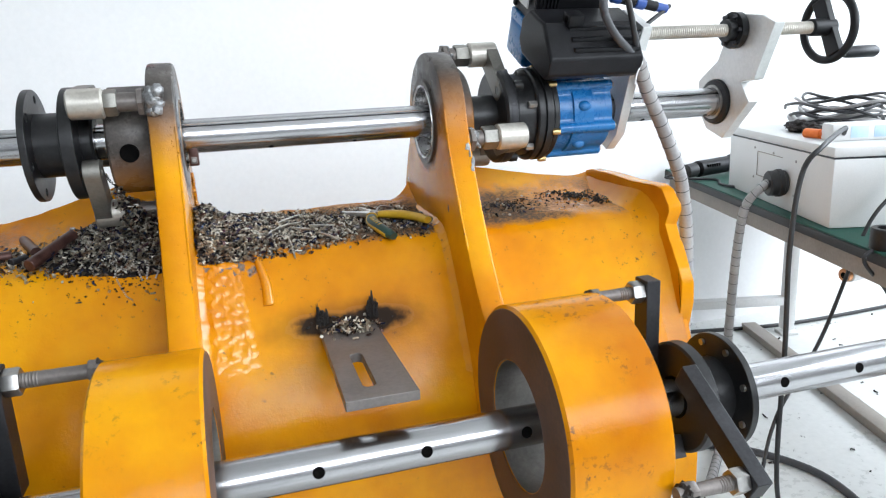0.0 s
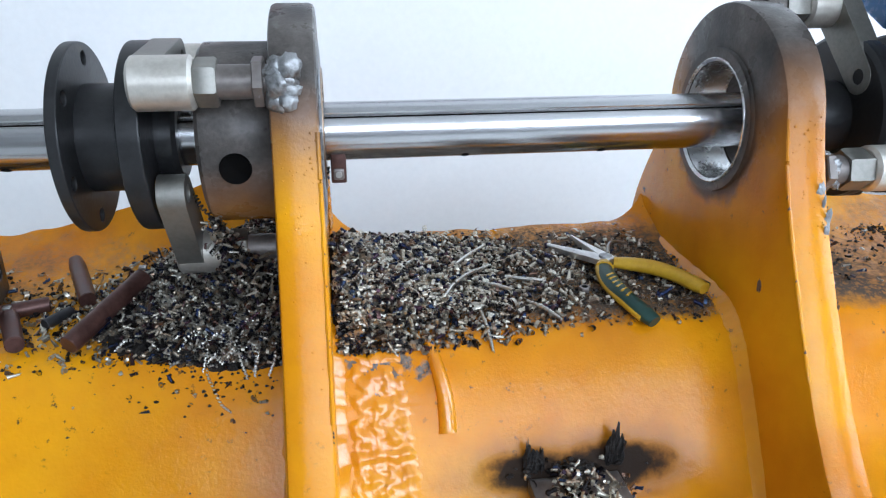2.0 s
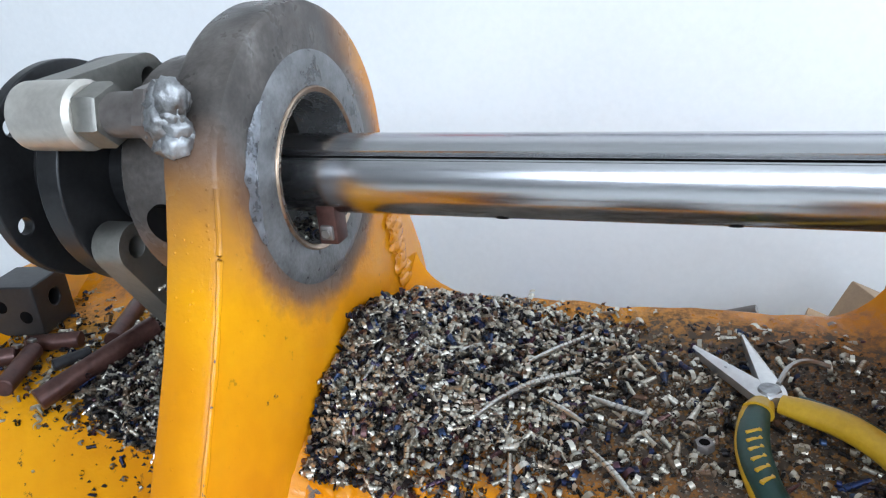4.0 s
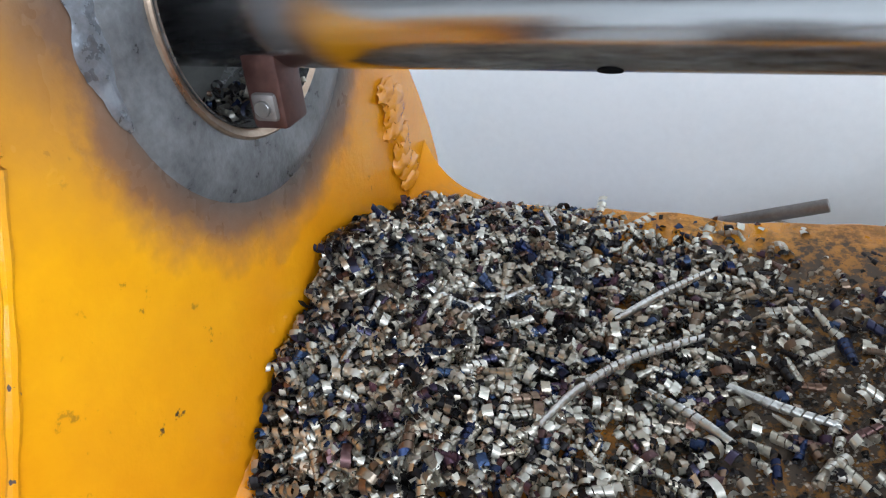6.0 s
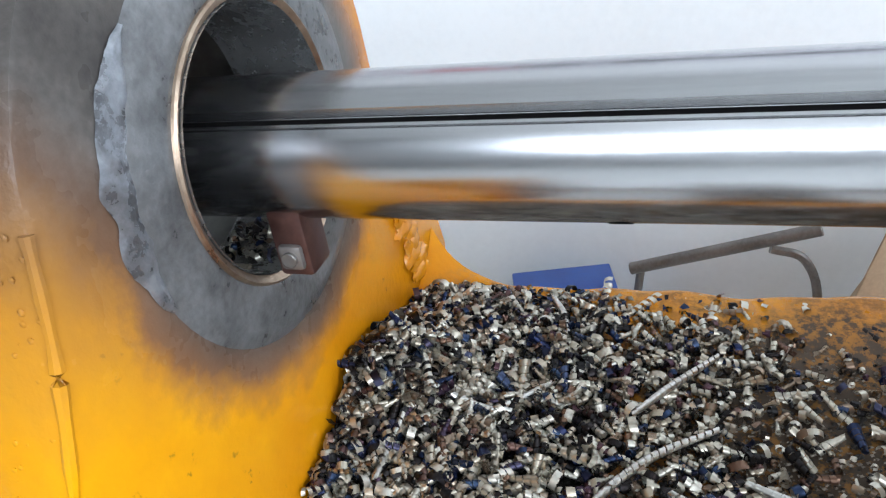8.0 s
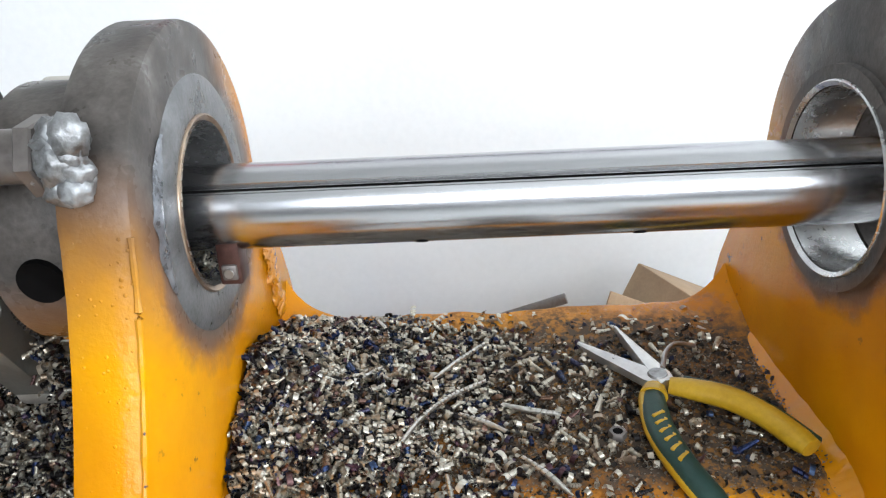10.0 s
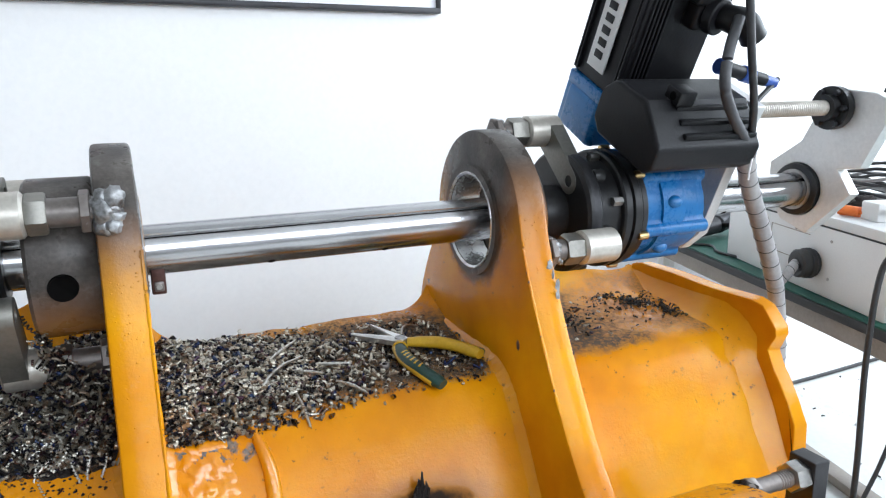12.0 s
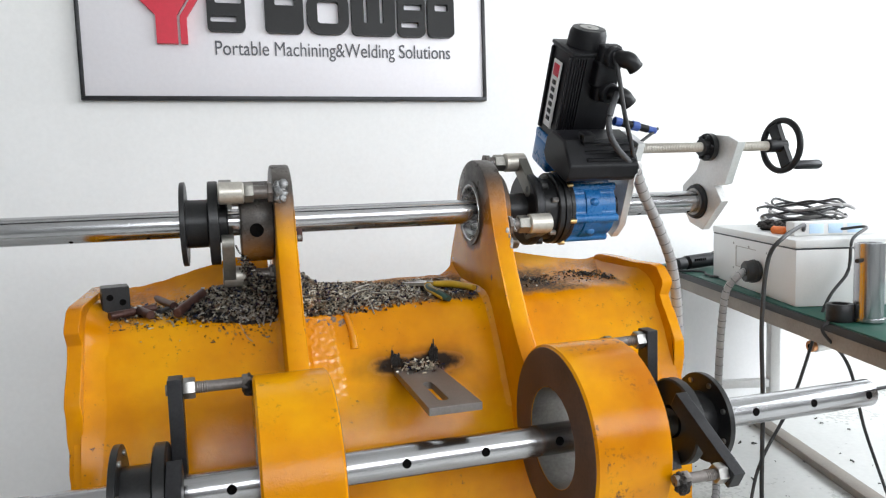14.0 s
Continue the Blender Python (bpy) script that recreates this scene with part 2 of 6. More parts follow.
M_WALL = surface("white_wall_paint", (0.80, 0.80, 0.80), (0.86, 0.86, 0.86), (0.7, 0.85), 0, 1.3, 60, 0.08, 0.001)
# grey for the unseen walls, chosen to keep bounced light low
M_WALL_DIM = surface("unseen_wall_low_bounce", (0.36, 0.36, 0.36), (0.44, 0.44, 0.44), (0.7, 0.85), 0, 1.3, 60, 0.08, 0.001)
M_CEIL = surface("off_white_ceiling_paint", (0.60, 0.60, 0.59), (0.68, 0.68, 0.67), (0.8, 0.9), 0, 2, 60, 0.05)
M_FLOOR = surface("pale_grey_epoxy_floor", (0.62, 0.63, 0.61), (0.74, 0.75, 0.73), (0.22, 0.42), 0, 1.6, 45, 0.06)
M_TRIM = surface("grey_window_frame", (0.35, 0.35, 0.36), (0.45, 0.45, 0.46), (0.4, 0.5), 0.3, 6, 90, 0.05)
M_SIGN = surface("white_sign_panel", (0.76, 0.74, 0.78), (0.82, 0.80, 0.84), (0.3, 0.4), 0, 1, 60, 0.02)
M_RED = surface("red_acrylic", (0.52, 0.008, 0.030), (0.62, 0.012, 0.042), (0.4, 0.5), 0, 6, 90, 0.02)
M_SBLACK = surface("black_acrylic", (0.004, 0.004, 0.005), (0.009, 0.009, 0.010), (0.38, 0.5), 0, 6, 90, 0.02, spec=0.3)
M_INK = surface("dark_grey_print", (0.06, 0.06, 0.075), (0.09, 0.09, 0.105), (0.4, 0.5), 0, 6, 90, 0)
M_CASE = surface("white_powder_coat", (0.66, 0.66, 0.65), (0.74, 0.74, 0.73), (0.35, 0.5), 0, 3, 300, 0.15)
M_MAT = surface("green_rubber_mat", (0.006, 0.060, 0.042), (0.012, 0.095, 0.066), (0.5, 0.7), 0, 7, 160, 0.2)
M_TFRAME = surface("light_grey_frame_paint", (0.64, 0.64, 0.63), (0.74, 0.74, 0.73), (0.4, 0.55), 0, 6, 120, 0.1)
M_EDGE = surface("brown_grey_table_edge", (0.24, 0.21, 0.18), (0.34, 0.30, 0.26), (0.4, 0.55), 0, 8, 120, 0.1)
M_YHAND = surface("yellow_rubber_grip", (0.46, 0.27, 0.010), (0.62, 0.38, 0.020), (0.35, 0.5), 0, 25, 250, 0.2)
M_GHAND = surface("dark_green_rubber_grip", (0.008, 0.035, 0.028), (0.018, 0.060, 0.048), (0.4, 0.55), 0, 25, 250, 0.2)
M_TOOL = surface("brown_black_tool_steel", (0.050, 0.022, 0.018), (0.115, 0.055, 0.045), (0.3, 0.5), 0.5, 30, 200, 0.12)
M_ORANGE = surface("orange_plastic", (0.72, 0.13, 0.01), (0.85, 0.2, 0.02), (0.3, 0.45), 0, 20, 200, 0.1)
M_GLOVE = surface("black_knit_glove", (0.012, 0.011, 0.011), (0.045, 0.035, 0.032), (0.8, 0.95), 0, 30, 400, 0.6, 0.003)
M_CARD = surface("brown_cardboard", (0.30, 0.20, 0.12), (0.42, 0.29, 0.18), (0.7, 0.9), 0, 12, 160, 0.1)
M_BLUEP = surface("blue_plastic", (0.02, 0.06, 0.26), (0.04, 0.10, 0.36), (0.3, 0.45), 0, 20, 200, 0.1)
M_CLEARBLUE = surface("pale_blue_sticker", (0.45, 0.62, 0.80), (0.55, 0.70, 0.85), (0.3, 0.4), 0, 20, 200, 0)

# swarf: colour by chip, dark, blue and violet temper, brown, straw and silver


def swarf_metal(name, dull):
    m, t, b = nodes_of(name)
    g = t.nodes.new("ShaderNodeNewGeometry")
    k = 1 - dull
    d = 0.2 * dull
    c = ramp(t, g.outputs["Random Per Island"], ((0.0, (0.012, 0.011, 0.011)), (0.18 + d, (0.026, 0.021, 0.021)), (0.22 + d, (0.014, 0.022, 0.070)), (0.27 + d, (0.040 * k, 0.065 * k, 0.125 * k)), (0.31 + d, (0.075, 0.035, 0.050)),
                                                (0.37 + d, (0.18 * k, 0.105 * k, 0.065 * k)), (0.47 + d, (0.37 * k, 0.305 * k, 0.225 * k)), (0.68 + 0.5 * d, (0.52 * k, 0.475 * k, 0.385 * k)), (1.0, (0.68 * k, 0.645 * k, 0.56 * k))))
    t.links.new(c, b.inputs["Base Color"])
    b.inputs["Metallic"].default_value = 0.75
    t.links.new(ramp(t, g.outputs["Random Per Island"], ((0.0, (0.5,) * 3), (0.5, (0.30,) * 3), (1.0, (0.42,) * 3))), b.inputs["Roughness"])
    bump(t, b, grain(t, 900, 2, 0.5, g.outputs["Position"]), 0.3, 0.0004)
    return m


M_CHIP = swarf_metal("tempered_steel_swarf", 0.0)
M_CHIPB = swarf_metal("blued_steel_swarf", 0.22)
M_CHIPD = swarf_metal("oily_dark_steel_swarf", 0.26)
# black grit; under the heaps it also paints the shade between chips
M_GRIT = surface("black_grit_and_gap_shade", (0.010, 0.009, 0.009), (0.040, 0.033, 0.028), (0.4, 0.7), 0.4, 60, 600, 0.8, 0.003)

# ---- mesh helpers ----


def part(name, bm, material, parent=None, label="", smooth=35):
    me = bpy.data.meshes.new(name)
    bmesh.ops.recalc_face_normals(bm, faces=bm.faces)
    bm.to_mesh(me)
    bm.free()
    me.materials.append(material)
    if smooth:
        for p in me.polygons:
            p.use_smooth = True
        me.set_sharp_from_angle(angle=radians(smooth))
    ob = new(name, me)
    if parent is not None:
        ob.parent = parent
    if label:
        ob["label"] = label
    return ob


def thing(name, label, category, group="", kind=""):
    return tagged(new(name), label, category, group, kind)


def soften(ob, width=0.002, segments=2):
    b = ob.modifiers.new("bevel", "BEVEL")
    b.width, b.segments, b.limit_method, b.angle_limit, b.harden_normals = width, segments, "ANGLE", radians(40), True
    return ob


def add(bm, other):
    me = bpy.data.meshes.new("tmp")
    other.to_mesh(me)
    other.free()
    bm.from_mesh(me)
    bpy.data.meshes.remove(me)
    return bm


def box(size, m=None, bevel=0.0, seg=2):
    bm = bmesh.new()
    bmesh.ops.create_cube(bm, size=1, matrix=Matrix.Diagonal((*size, 1)))
    if bevel:
        bmesh.ops.bevel(bm, geom=list(bm.edges), offset=bevel, segments=seg, affect="EDGES", profile=0.5)
    if m is not None:
        bmesh.ops.transform(bm, matrix=m, verts=bm.verts)
    return bm


def lathe(profile, y=0.0, z=0.0, seg=48, closed=False):
    """Turns (x, r) pairs round the line along x at (y, z)."""
    bm = bmesh.new()
    rings = []
    for x, r in profile:
        if r < 1e-6:
            rings.append([bm.verts.new((x, y, z))] * seg)
        else:
            rings.append([bm.verts.new((x, y + r * math.cos(a), z + r * math.sin(a))) for a in (i * math.tau / seg for i in range(seg))])
    pairs = list(zip(rings, rings[1:])) + ([(rings[-1], rings[0])] if closed else [])
    for a, b in pairs:
        for i in range(seg):
            j = (i + 1) % seg
            vs = []
            for v in (a[i], a[j], b[j], b[i]):
                if v not in vs:
                    vs.append(v)
            if len(vs) > 2:
                bm.faces.new(vs)
    return bm


def rod(a, b, r, seg=16, r2=None, ch=0.0):
    """A chamfered cylinder from a to b."""
    a, b = Vector(a), Vector(b)
    L = (b - a).length
    r2 = r if r2 is None else r2
    ch = ch or min(r, L) * 0.12
    bm = lathe([(0, 0), (0, r - ch), (ch, r), (L - ch, r2), (L, r2 - ch), (L, 0)], 0, 0, seg)
    q = Vector((1, 0, 0)).rotation_difference(b - a)
    bmesh.ops.transform(bm, matrix=Matrix.Translation(a) @ q.to_matrix().to_4x4(), verts=bm.verts)
    return bm


def hexa(x0, x1, r, y, z, turn=0.0, axis=None):
    ch = (x1 - x0) * 0.12
    bm = lathe([(x0, 0), (x0, r * 0.93), (x0 + ch, r), (x1 - ch, r), (x1, r * 0.93), (x1, 0)], 0, 0, 6)
    bmesh.ops.rotate(bm, matrix=Matrix.Rotation(turn, 3, "X"), verts=bm.verts)
    bmesh.ops.translate(bm, vec=(0, y, z), verts=bm.verts)
    return bm


def circle(y, z, r, n=40, a0=0.0):
    return [(y + r * math.cos(a0 + i * math.tau / n), z + r * math.sin(a0 + i * math.tau / n)) for i in range(n)]


def prism(outer, x0, x1, holes=()):
    """A plate of the outline outer in y and z, from x0 to x1, with holes through it."""
    bm = bmesh.new()
    loops, edges, far = [], [], {}
    for loop in (outer, *holes):
        vs = [bm.verts.new((x0, y, z)) for y, z in loop]
        loops.append(vs)
        edges += [bm.edges.new((vs[i], vs[(i + 1) % len(vs)])) for i in range(len(vs))]
    res = bmesh.ops.triangle_fill(bm, use_beauty=True, use_dissolve=False, edges=edges)
    faces = [g for g in res["geom"] if isinstance(g, bmesh.types.BMFace)]
    for vs in loops:
        for v in vs:
            far[v] = bm.verts.new((x1, v.co.y, v.co.z))
    for f in faces:
        bm.faces.new([far[v] for v in reversed(f.verts)])
    for vs in loops:
        for i in range(len(vs)):
            p, q = vs[i], vs[(i + 1) % len(vs)]
            bm.faces.new((p, q, far[q], far[p]))
    return bm


def shrink(loop, w):
    """The outline moved inwards by w (outwards for a clockwise one)."""
    n, out = len(loop), []
    area = sum(loop[i][0] * loop[(i + 1) % n][1] - loop[(i + 1) % n][0] * loop[i][1] for i in range(n))
    s = 1 if area > 0 else -1
    for i in range(n):
        (ax, ay), (bx, by), (cx, cy) = loop[i - 1], loop[i], loop[(i + 1) % n]
        d1, d2 = Vector((bx - ax, by - ay)).normalized(), Vector((cx - bx, cy - by)).normalized()
        nrm = (Vector((-d1.y, d1.x)) + Vector((-d2.y, d2.x))).normalized() * s
        out.append((bx + nrm.x * w, by + nrm.y * w))
    return out


def plate(outer, x0, x1, holes=(), ch=0.004):
    """Like prism, with its outer edges rounded off in two steps."""
    bm = bmesh.new()
    steps = ((x0, ch), (x0 + ch * 0.3, ch * 0.3), (x0 + ch, 0.0), (x1 - ch, 0.0), (x1 - ch * 0.3, ch * 0.3), (x1, ch))
    rings = []
    for x, w in steps:
        rings.append([bm.verts.new((x, y, z)) for y, z in (shrink(outer, w) if w else outer)])
    n = len(outer)
    for a, b in zip(rings, rings[1:]):
        for i in range(n):
            bm.faces.new((a[i], a[(i + 1) % n], b[(i + 1) % n], b[i]))
    inner = [[[bm.verts.new((x, y, z)) for y, z in h] for h in holes] for x in (x0, x1)]
    for ha, hb in zip(*inner):
        for i in range(len(ha)):
            j = (i + 1) % len(ha)
            bm.faces.new((ha[i], ha[j], hb[j], hb[i]))
    for ring, hs in ((rings[0], inner[0]), (rings[-1], inner[1])):
        edges = []
        for vs in (ring, *hs):
            edges += [bm.edges.get((vs[i], vs[(i + 1) % len(vs)])) for i in range(len(vs))]
        bmesh.ops.triangle_fill(bm, use_beauty=True, use_dissolve=False, edges=edges)
    return bm


def spline(points, steps=8):
    """Points of a Catmull-Rom curve through points."""
    P = [Vector(p) for p in points]
    P = [2 * P[0] - P[1], *P, 2 * P[-1] - P[-2]]
    out = []
    for i in range(1, len(P) - 2):
        for k in range(steps):
            s = k / steps
            a, b, c, d = P[i - 1:i + 3]
            out.append(0.5 * ((2 * b) + (c - a) * s + (2 * a - 5 * b + 4 * c - d) * s * s + (3 * b - a - 3 * c + d) * s ** 3))
    return [*out, P[-2]]


def sweep(path, radius, seg=10, flat=1.0, cap=True):
    """A tube along path; radius: a number, or a function of 0..1; flat: its height over its width."""
    bm = bmesh.new()
    up = Vector((0, 0, 1))
    rings = []
    n = len(path)
    for i, p in enumerate(path):
        d = (path[min(i + 1, n - 1)] - path[max(i - 1, 0)]).normalized()
        if abs(d.dot(up)) > 0.95:
            s = d.cross(Vector((0.3, 1, 0))).normalized()
        else:
            s = d.cross(up).normalized()
        u = s.cross(d)
        r = radius(i / (n - 1)) if callable(radius) else radius
        rings.append([bm.verts.new(p + s * r * math.cos(a) + u * r * flat * math.sin(a)) for a in (k * math.tau / seg for k in range(seg))])
    for a, b in zip(rings, rings[1:]):
        for k in range(seg):
            bm.faces.new((a[k], a[(k + 1) % seg], b[(k + 1) % seg], b[k]))
    if cap:
        bm.faces.new(rings[0][::-1])
        bm.faces.new(rings[-1])
    return bm


def blob(center, size, rough=0.25, scale=60.0, sub=3):
    """A lumpy weld drop."""
    bm = bmesh.new()
    bmesh.ops.create_icosphere(bm, subdivisions=sub, radius=1)
    for v in bm.verts:
        d = 1 + rough * noise.noise((v.co * 2.6) + Vector(center) * scale)
        v.co = Vector(center) + Vector((v.co.x * size[0], v.co.y * size[1], v.co.z * size[2])) * d
    return bm

# ---- the room ----
XL, XR, YF, YB, CEIL = -4.6, 4.2, -4.6, 1.205, 3.6


def slab(name, x0, x1, y0, y1, z0, z1, material):
    return part(name, box((x1 - x0, y1 - y0, z1 - z0), pose((x0 + x1) / 2, (y0 + y1) / 2, (z0 + z1) / 2)), material, smooth=0)


tagged(slab("floor", XL - 0.2, XR + 0.2, YF - 0.2, YB + 0.2, -0.1, 0.0, M_FLOOR), "pale grey sealed workshop floor with scattered dark specks", "floor", kind="structure")
tagged(slab("ceiling", XL - 0.2, XR + 0.2, YF - 0.2, YB + 0.2, CEIL, CEIL + 0.15, M_CEIL), "plain white ceiling", "ceiling", kind="structure")
tagged(slab("wall_north", XL - 0.2, XR + 0.2, YB, YB + 0.2, 0.0, CEIL, M_WALL), "plain white painted wall with faint scuffs", "wall", kind="structure")
# west wall stays out of view; its grey dims the room's bounce
tagged(slab("wall_west", XL - 0.2, XL, YF, YB, 0.0, CEIL, M_WALL_DIM), "plain unseen wall, greyed to cut bounced light", "wall", kind="structure")


def wall_with_window(name, along_x, at, lo, hi, w0, w1, sill, head):
    """A wall with a band of window from w0 to w1 between sill and head."""
    ob = tagged(new(name), "unseen wall with a wide window opening, greyed to cut bounced light", "wall", kind="structure")
    for a0, a1, z0, z1 in ((lo, w0, 0, CEIL), (w1, hi, 0, CEIL), (w0, w1, 0, sill), (w0, w1, head, CEIL)):
        size = (a1 - a0, 0.2, z1 - z0) if along_x else (0.2, a1 - a0, z1 - z0)
        mid = (a0 + a1) / 2
        m = pose(mid, at - 0.1, (z0 + z1) / 2) if along_x else pose(at + 0.1, mid, (z0 + z1) / 2)
        part("wall_panel", box(size, m), M_WALL_DIM, ob, smooth=0)
    return ob


# south and east walls are unseen as well, greyed for less fill
wall_with_window("wall_south", True, YF, XL - 0.2, XR + 0.2, -0.8, 3.6, 1.8, 3.3)
wall_with_window("wall_east", False, XR, YF, YB, -2.5, 0.9, 1.15, 3.15)
for name, m, w, h in (("window_1", pose(1.4, YF - 0.12, 2.55), 4.4, 1.5), ("window_2", pose(XR + 0.12, -0.8, 2.15, 0, 0, 90), 3.4, 2.0)):
    win = tagged(new(name), "wide window with a grey metal frame", "window", kind="structure")
    win.matrix_world = m
    for dz in (0.025 - h / 2, h / 2 - 0.025):
        part("window_frame", box((w, 0.05, 0.05), pose(0, 0, dz), 0.004), M_TRIM, win)
    for k in range(5):
        part("window_frame", box((0.05, 0.05, h - 0.1), pose(-w / 2 + 0.025 + k * (w - 0.05) / 4, 0, 0), 0.004), M_TRIM, win)


# ---- sign on the wall ----
SY = YB
sign = thing("wall_sign", "white framed wall sign with raised black and red shapes", "sign")
SX0, SX1, SZ0, SZ1 = -0.612, 0.930, 1.437, 2.13
part("panel", box((SX1 - SX0 - 0.02, 0.02, SZ1 - SZ0 - 0.02), pose((SX0 + SX1) / 2, SY - 0.012, (SZ0 + SZ1) / 2), 0.002), M_SIGN, sign, "glossy white sign panel")
for x0, x1, z0, z1 in ((SX0, SX1, SZ0, SZ0 + 0.016), (SX0, SX1, SZ1 - 0.016, SZ1), (SX0, SX0 + 0.014, SZ0 + 0.016, SZ1 - 0.016), (SX1 - 0.014, SX1, SZ0 + 0.016, SZ1 - 0.016)):
    part("frame", box((x1 - x0, 0.03, z1 - z0), pose((x0 + x1) / 2, SY - 0.016, (z0 + z1) / 2), 0.002), M_BAR, sign, "slim dark grey frame")


def flat_shape(outline, depth, material, name, parent, holes=()):
    """A raised shape cut from sheet on the sign, outline in x and z."""
    bm = prism([(x, z) for x, z in outline], 0, depth, holes)
    bmesh.ops.transform(bm, matrix=Matrix(((0, 1, 0, 0), (-1, 0, 0, SY - 0.0225), (0, 0, 1, 0), (0, 0, 0, 1))), verts=bm.verts)
    return part(name, bm, material, parent)


# red emblem: a stem with two arms, in two pieces
flat_shape([(-0.345, 1.640), (-0.272, 1.640), (-0.272, 1.74), (-0.20, 1.86), (-0.285, 1.86), (-0.315, 1.80), (-0.37, 1.86), (-0.46, 1.86), (-0.345, 1.74)], 0.022, M_RED, "emblem", sign)
flat_shape([(-0.262, 1.640), (-0.238, 1.640), (-0.238, 1.735), (-0.160, 1.86), (-0.188, 1.86), (-0.262, 1.738)], 0.022, M_RED, "emblem", sign)


def rounded(x0, x1, z0, z1, r, n=6):
    pts = []
    for cx, cz, a0 in ((x1 - r, z1 - r, 0), (x0 + r, z1 - r, 90), (x0 + r, z0 + r, 180), (x1 - r, z0 + r, 270)):
        pts += [(cx + r * math.cos(radians(a0 + 90 * k / n)), cz + r * math.sin(radians(a0 + 90 * k / n))) for k in range(n + 1)]
    return pts


for x0, x1, kind in ((-0.167, -0.030, 0), (0.042, 0.185, 1), (0.200, 0.360, 2), (0.372, 0.545, 3), (0.556, 0.668, 0), (0.680, 0.790, 1)):
    w = x1 - x0
    # plain blocks, lightened by a slot or notches as heavy as the raised shapes are
    cut = [rounded(x0 + 0.24 * w, x1 - 0.24 * w, 1.728, 1.812, 0.014)] if kind == 2 else [rounded(x0 + 0.26 * w, x1 - 0.22 * w, 1.790, 1.818, 0.006)] if kind == 1 else []
    if kind == 0:
        cut = [rounded(x0 + 0.22 * w, x1 - 0.012, 1.790, 1.814, 0.006), rounded(x0 + 0.012, x1 - 0.24 * w, 1.722, 1.745, 0.006)]
    if kind == 3:
        cut = [rounded(x0 + 0.27 * w, x0 + 0.36 * w, 1.735, 1.838, 0.005), rounded(x0 + 0.64 * w, x0 + 0.73 * w, 1.735, 1.838, 0.005)]
    flat_shape(rounded(x0, x1, 1.688, 1.850, 0.022 if kind != 2 else 0.05), 0.026, M_SBLACK, "letter_block", sign, cut)
font = bpy.data.curves.new("tagline", "FONT")
font.body, font.size, font.extrude, font.align_x, font.align_y = "Portable Machining&Welding Solutions", 0.072, 0.0015, "LEFT", "BOTTOM_BASELINE"
tmp = new("tagline", font)
bpy.context.view_layer.update()
tag_me = bpy.data.meshes.new_from_object(tmp)
bpy.data.objects.remove(tmp)
xs = [v.co.x for v in tag_me.vertices]
tag_me.transform(Matrix.Diagonal((0.920 / (max(xs) - min(xs)), 1.05, 1, 1)))
tag_me.materials.append(M_INK)
tagline = new("tagline", tag_me)
tagline.parent = sign
tagline.matrix_world = pose(-0.148, SY - 0.0235, 1.606, 90, 0, 0)
tagline["label"] = "dark grey printed tagline"

# ---- the yellow linkage ----
link = thing("yellow_linkage", "large orange-yellow painted steel machine linkage with two lugs and burnt bores", "machine part")
SECTION = [(0.120, 0.30), (0.150, 0.55), (0.163, 0.80), (0.168, 0.840), (0.167, 0.854), (0.158, 0.858), (0.10, 0.848), (0.03, 0.844), (-0.03, 0.842), (-0.062, 0.840), (-0.083, 0.833),
           (-0.101, 0.820), (-0.114, 0.804), (-0.126, 0.785), (-0.139, 0.764), (-0.158, 0.732), (-0.180, 0.695), (-0.202, 0.655), (-0.224, 0.612), (-0.243, 0.565), (-0.258, 0.51), (-0.262, 0.42), (-0.262, 0.30)]


def lip(x):
    """How far the rear edge rises towards the lugs and the ends."""
    d = max(LUG_L[0] - x, x - LUG_R[1], 0)
    out = 0.0
    if x > LUG_R[1]:
        out = 0.080 * max(0.0, 1 - d / 0.40)
    elif x < LUG_L[0]:
        out = min(0.080, 0.105 * max(0.0, 1 - d / 0.385))
    if 0 <= x <= 0.45:
        e = min(x - LUG_L[1], LUG_R[0] - x)
        out = 0.040 * math.exp(-max(e, 0) / 0.022)
    ends = min(x + 0.44, 0.89 - x)
    return out + 0.030 * math.exp(-max(ends, 0) / 0.05)


bm = bmesh.new()
grid = []
NX = 220
for i in range(NX + 1):
    x = -0.44 + 1.33 * i / NX
    row = []
    for k, (y, z) in enumerate(SECTION):
        w = {2: 0.3, 3: 0.97, 4: 1.0, 5: 0.55, 6: 0.12}.get(k, 0)
        n1 = noise.noise(Vector((x * 9, y * 9, z * 9))) * 0.0022 + noise.noise(Vector((x * 40, y * 40, z * 40))) * 0.0006
        edge = noise.noise(Vector((x * 26, 3.1, 0))) * 0.004 * (k in (3, 4, 5))
        row.append(bm.verts.new((x, y + n1 + 0.4 * w * lip(x), z + n1 + w * lip(x) + edge)))
    grid.append(row)
for a, b in zip(grid, grid[1:]):
    for k in range(len(SECTION)):
        j = (k + 1) % len(SECTION)
        bm.faces.new((a[k], a[j], b[j], b[k]))
bm.faces.new(grid[0])
bm.faces.new(grid[-1][::-1])
part("box_beam", bm, M_TUBE, link, "orange-yellow beam, its top dirty with oil and swarf", smooth=50)


